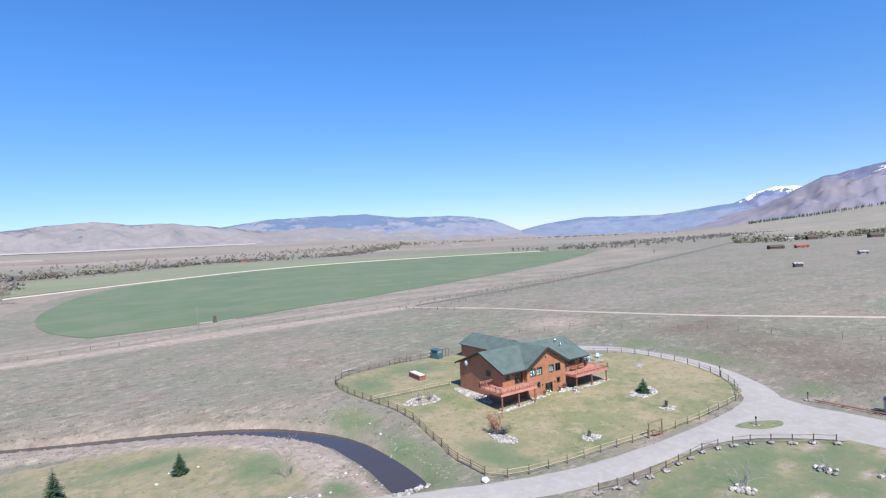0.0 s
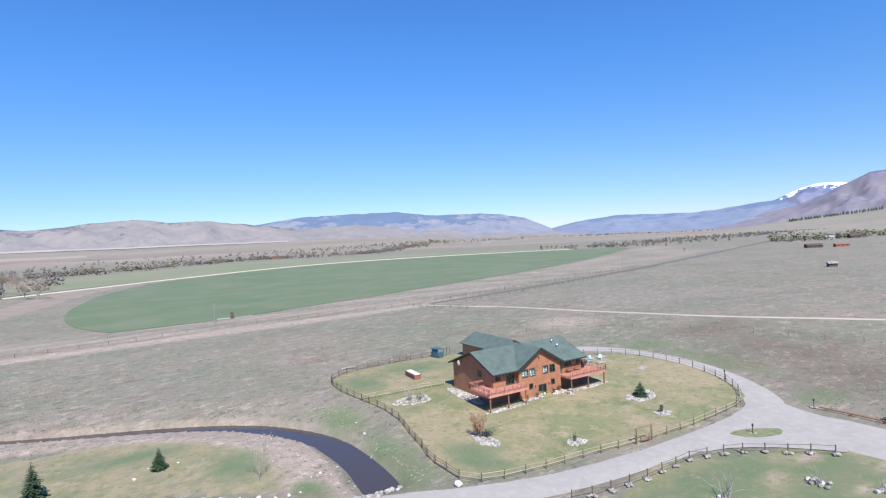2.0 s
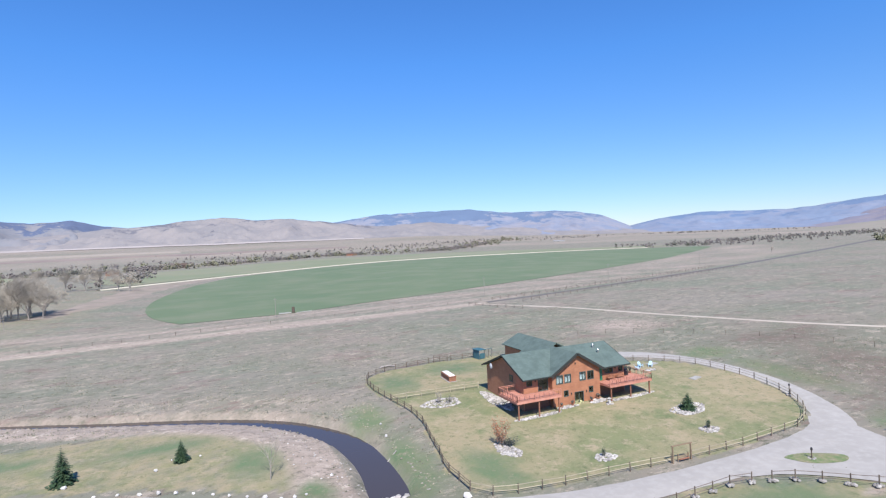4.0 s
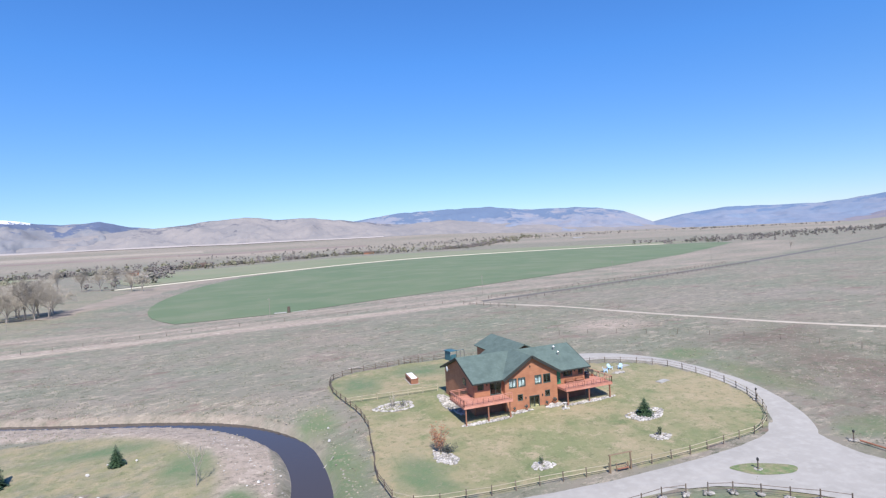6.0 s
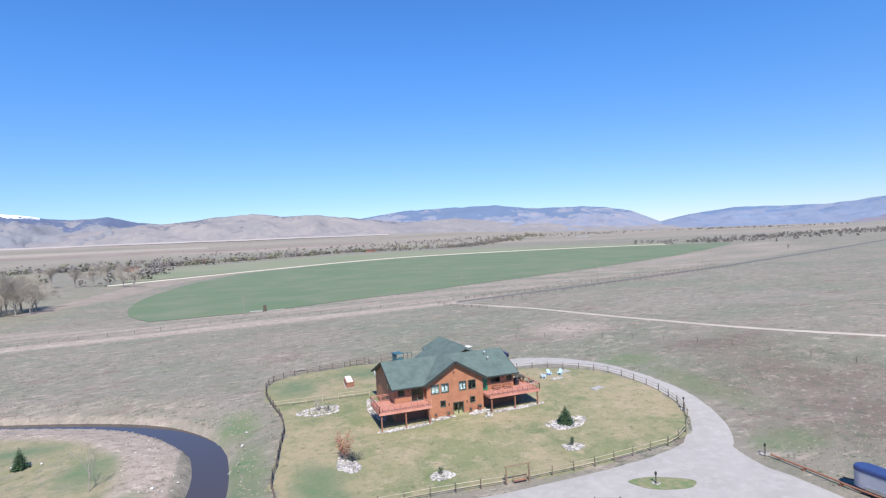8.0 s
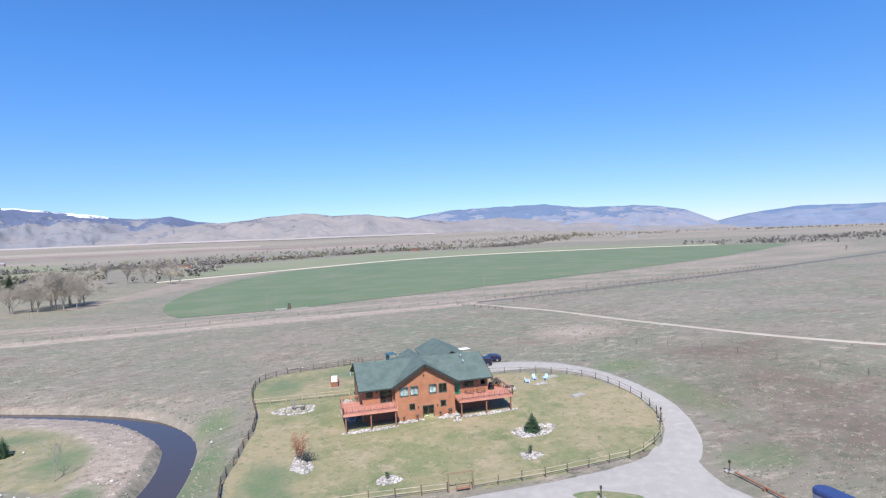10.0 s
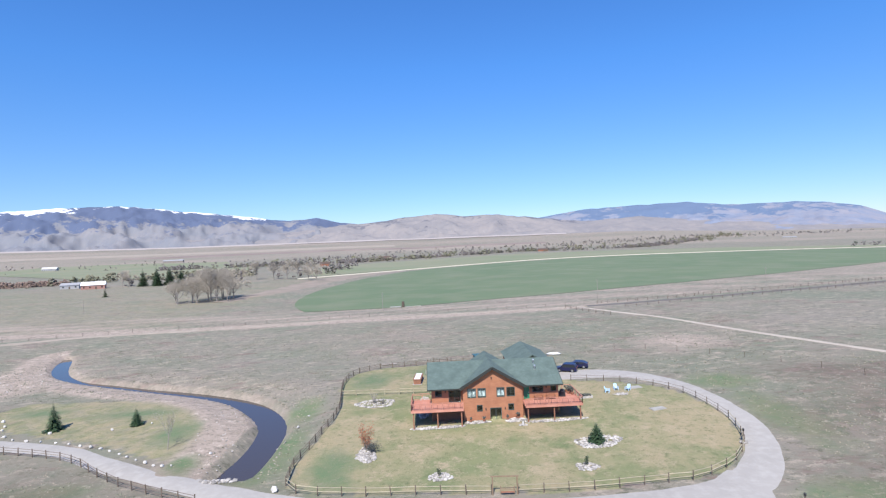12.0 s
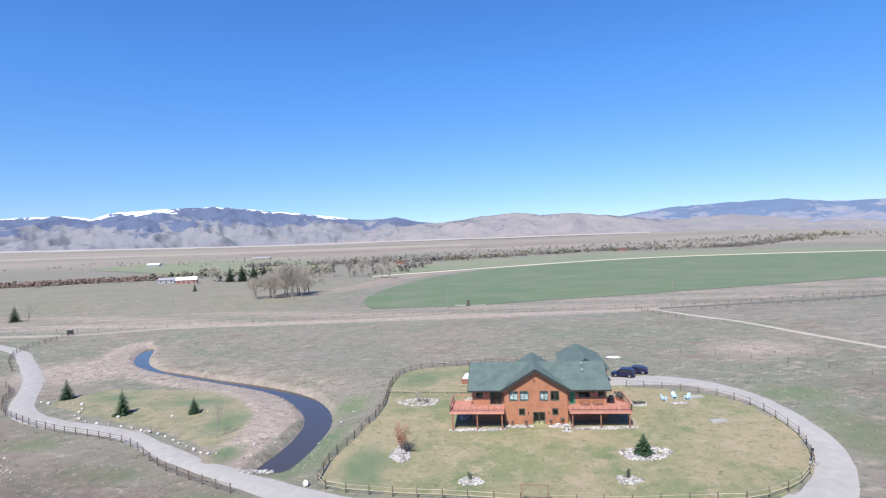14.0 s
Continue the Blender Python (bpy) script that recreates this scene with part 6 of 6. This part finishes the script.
woods("barn_trees", "budding trees round the far barns", [(-330, 600), (-260, 630), (-200, 640), (-150, 620)], 260, 8, M_crownpale, 8, 20)
woods("barn_trees", "leafless trees round the far barns", [(-215, 515), (-160, 530), (-110, 550), (-60, 600), (-70, 860)], 60, 8, M_crown, 9, 16)
woods("far_trees", "scattered trees across the river plain", [(-1100, 1300), (-700, 1350), (-300, 1500), (200, 1900)], 160, 5, M_crown, 10, 90)


# ---- clutter ----
for x, y, k in ((68.35, 71.1, 0.5), (72.0, 71.0, 0.55), (73.7, 71.35, 0.7), (66.3, 71.2, 0.4)):
    potted_shrub((x, y, ground_z(x, y) + 0.05), k, int(x * 10))
stand = thing("pot_stand", "pale stone pedestal with a small planter", "planter", (74.0, 69.0, ground_z(74, 69)))
part("pedestal", Shape().tube((0, 0, -0.05), (0, 0, 0.7), 0.2, 0.14, 8), M_boulder, stand)
part("bowl", Shape().tube((0, 0, 0.7), (0, 0, 0.95), 0.16, 0.34, 10), M_boulder, stand)


def loose_log(label, a, b, r, material):
    z0, z1 = ground_z(*a), ground_z(*b)
    s = Shape()
    pts = [Vector((a[0], a[1], z0 + r)), Vector(((a[0] + b[0]) / 2 + 0.3, (a[1] + b[1]) / 2 + 0.4, (z0 + z1) / 2 + r * 1.2)), Vector((b[0], b[1], z1 + r))]
    s.tube(pts[0], pts[1], r, r * 0.9, 7).tube(pts[1], pts[2], r * 0.9, r * 0.6, 7)
    return single("log", s, material, label, "log")


loose_log("bleached log lying in the pasture", (48.7, 114.2), (52.2, 113.9), 0.22, M_driftwood)
loose_log("bleached plank on the stream bank", (36.6, 69.5), (38.2, 70.0), 0.12, M_driftwood)
loose_log("grey pole lying by the culvert", (36.2, 57.6), (38.2, 57.0), 0.12, M_driftwood)
ng = thing("field_gate", "dark metal gate in the yard fence", "gate", (60.6, 111.9, ground_z(60.6, 111.9)), -4)
for x in (0, 3.2):
    part("post", Shape().tube((x, 0, -0.2), (x, 0, 1.6), 0.08, 0.07, 6), M_post, ng)
for z in (0.3, 0.7, 1.1, 1.4):
    part("bar", Shape().tube((0.1, 0, z), (3.1, 0, z), 0.03, 0.03, 5), M_post, ng)


# ---- rough grass ----
M_sage = surf("sage_tufts", (0.12, 0.125, 0.085), (0.155, 0.15, 0.11), 0.3, rough=0.95, vary=0.35, islands=True, relief=0)
M_dryt = surf("dry_tufts", (0.285, 0.24, 0.19), (0.235, 0.20, 0.155), 0.3, rough=0.95, vary=0.2, islands=True, relief=0)


def tufts(name, label, count, material, size, box, seed, keep):
    """Low tufts of grass scattered in clumps over the rough ground."""
    r = np.random.RandomState(seed)
    x, y = r.uniform(box[0], box[1], count), r.uniform(box[2], box[3], count)
    ok = keep(x, y) & ~inside(YARD, x, y) & ~inside(PINE_LAWN, x, y) & ~inside(SOUTH_LAWN, x, y)
    line = np.array([(q.x, q.y) for q in smooth_path(ROADS, 3)])
    near = np.min(np.hypot(x[:, None] - line[None, :, 0], y[:, None] - line[None, :, 1]), 1)
    ok &= (near > 4.2) & ~((x > 83) & (x < 99) & (y < 52)) & (to_stream(x, y)[0] > 0.6)
    ok &= np.array([noise.noise((a * 0.05, b * 0.09, seed)) + 0.5 * noise.noise((a * 0.3, b * 0.3, seed)) > -0.05 for a, b in zip(x, y)])
    x, y = x[ok], y[ok]
    z = height(x, y)
    s = Shape()
    for a, b, c in zip(x, y, z):
        k = size * r.uniform(0.5, 1.5)
        t = r.uniform(0, 6.28)
        pts = [(a + k * math.cos(t + q), b + k * math.sin(t + q), c - 0.02) for q in (0, 1.57, 3.14, 4.71)]
        s.add(pts + [(a + k * r.uniform(-0.3, 0.3), b + k * r.uniform(-0.3, 0.3), c + k * r.uniform(0.5, 0.9))], [(0, 1, 4), (1, 2, 4), (2, 3, 4), (3, 0, 4)])
    return single(name, s, material, label, "grass", kind="stuff")


ROADS = [(80, 93.5, 0), (93, 94, 0), (102.9, 85.4, 0), (105.9, 71, 0), (103.4, 57.6, 0), (95, 47.4, 0), (80, 44.8, 0), (60, 45.8, 0), (44.5, 48.9, 0), (31, 55.4, 0), (14, 64.4, 0), (-2, 72, 0), (-22, 79.6, 0), (-37, 96, 0), (-57, 117.5, 0), (-86, 143, 0)]
tufts("grass_tufts", "low grey-green sage tufts in the pasture", 26000, M_sage, 0.16, (-70, 150, 18, 170), 1, lambda x, y: y > 18)
tufts("grass_tufts", "pale dry grass tufts in the pasture", 30000, M_dryt, 0.11, (-70, 175, 18, 170), 2, lambda x, y: y > 18)
tufts("bank_tufts", "pale dry grass clumps on the stream bank", 9000, M_dryt, 0.13, (-55, 40, 58, 160), 3, lambda x, y: to_stream(x, y)[0] < 9)
tufts("bank_tufts", "dark dead grass clumps on the stream bank", 6000, M_bark, 0.14, (-55, 40, 58, 160), 4, lambda x, y: to_stream(x, y)[0] < 9)
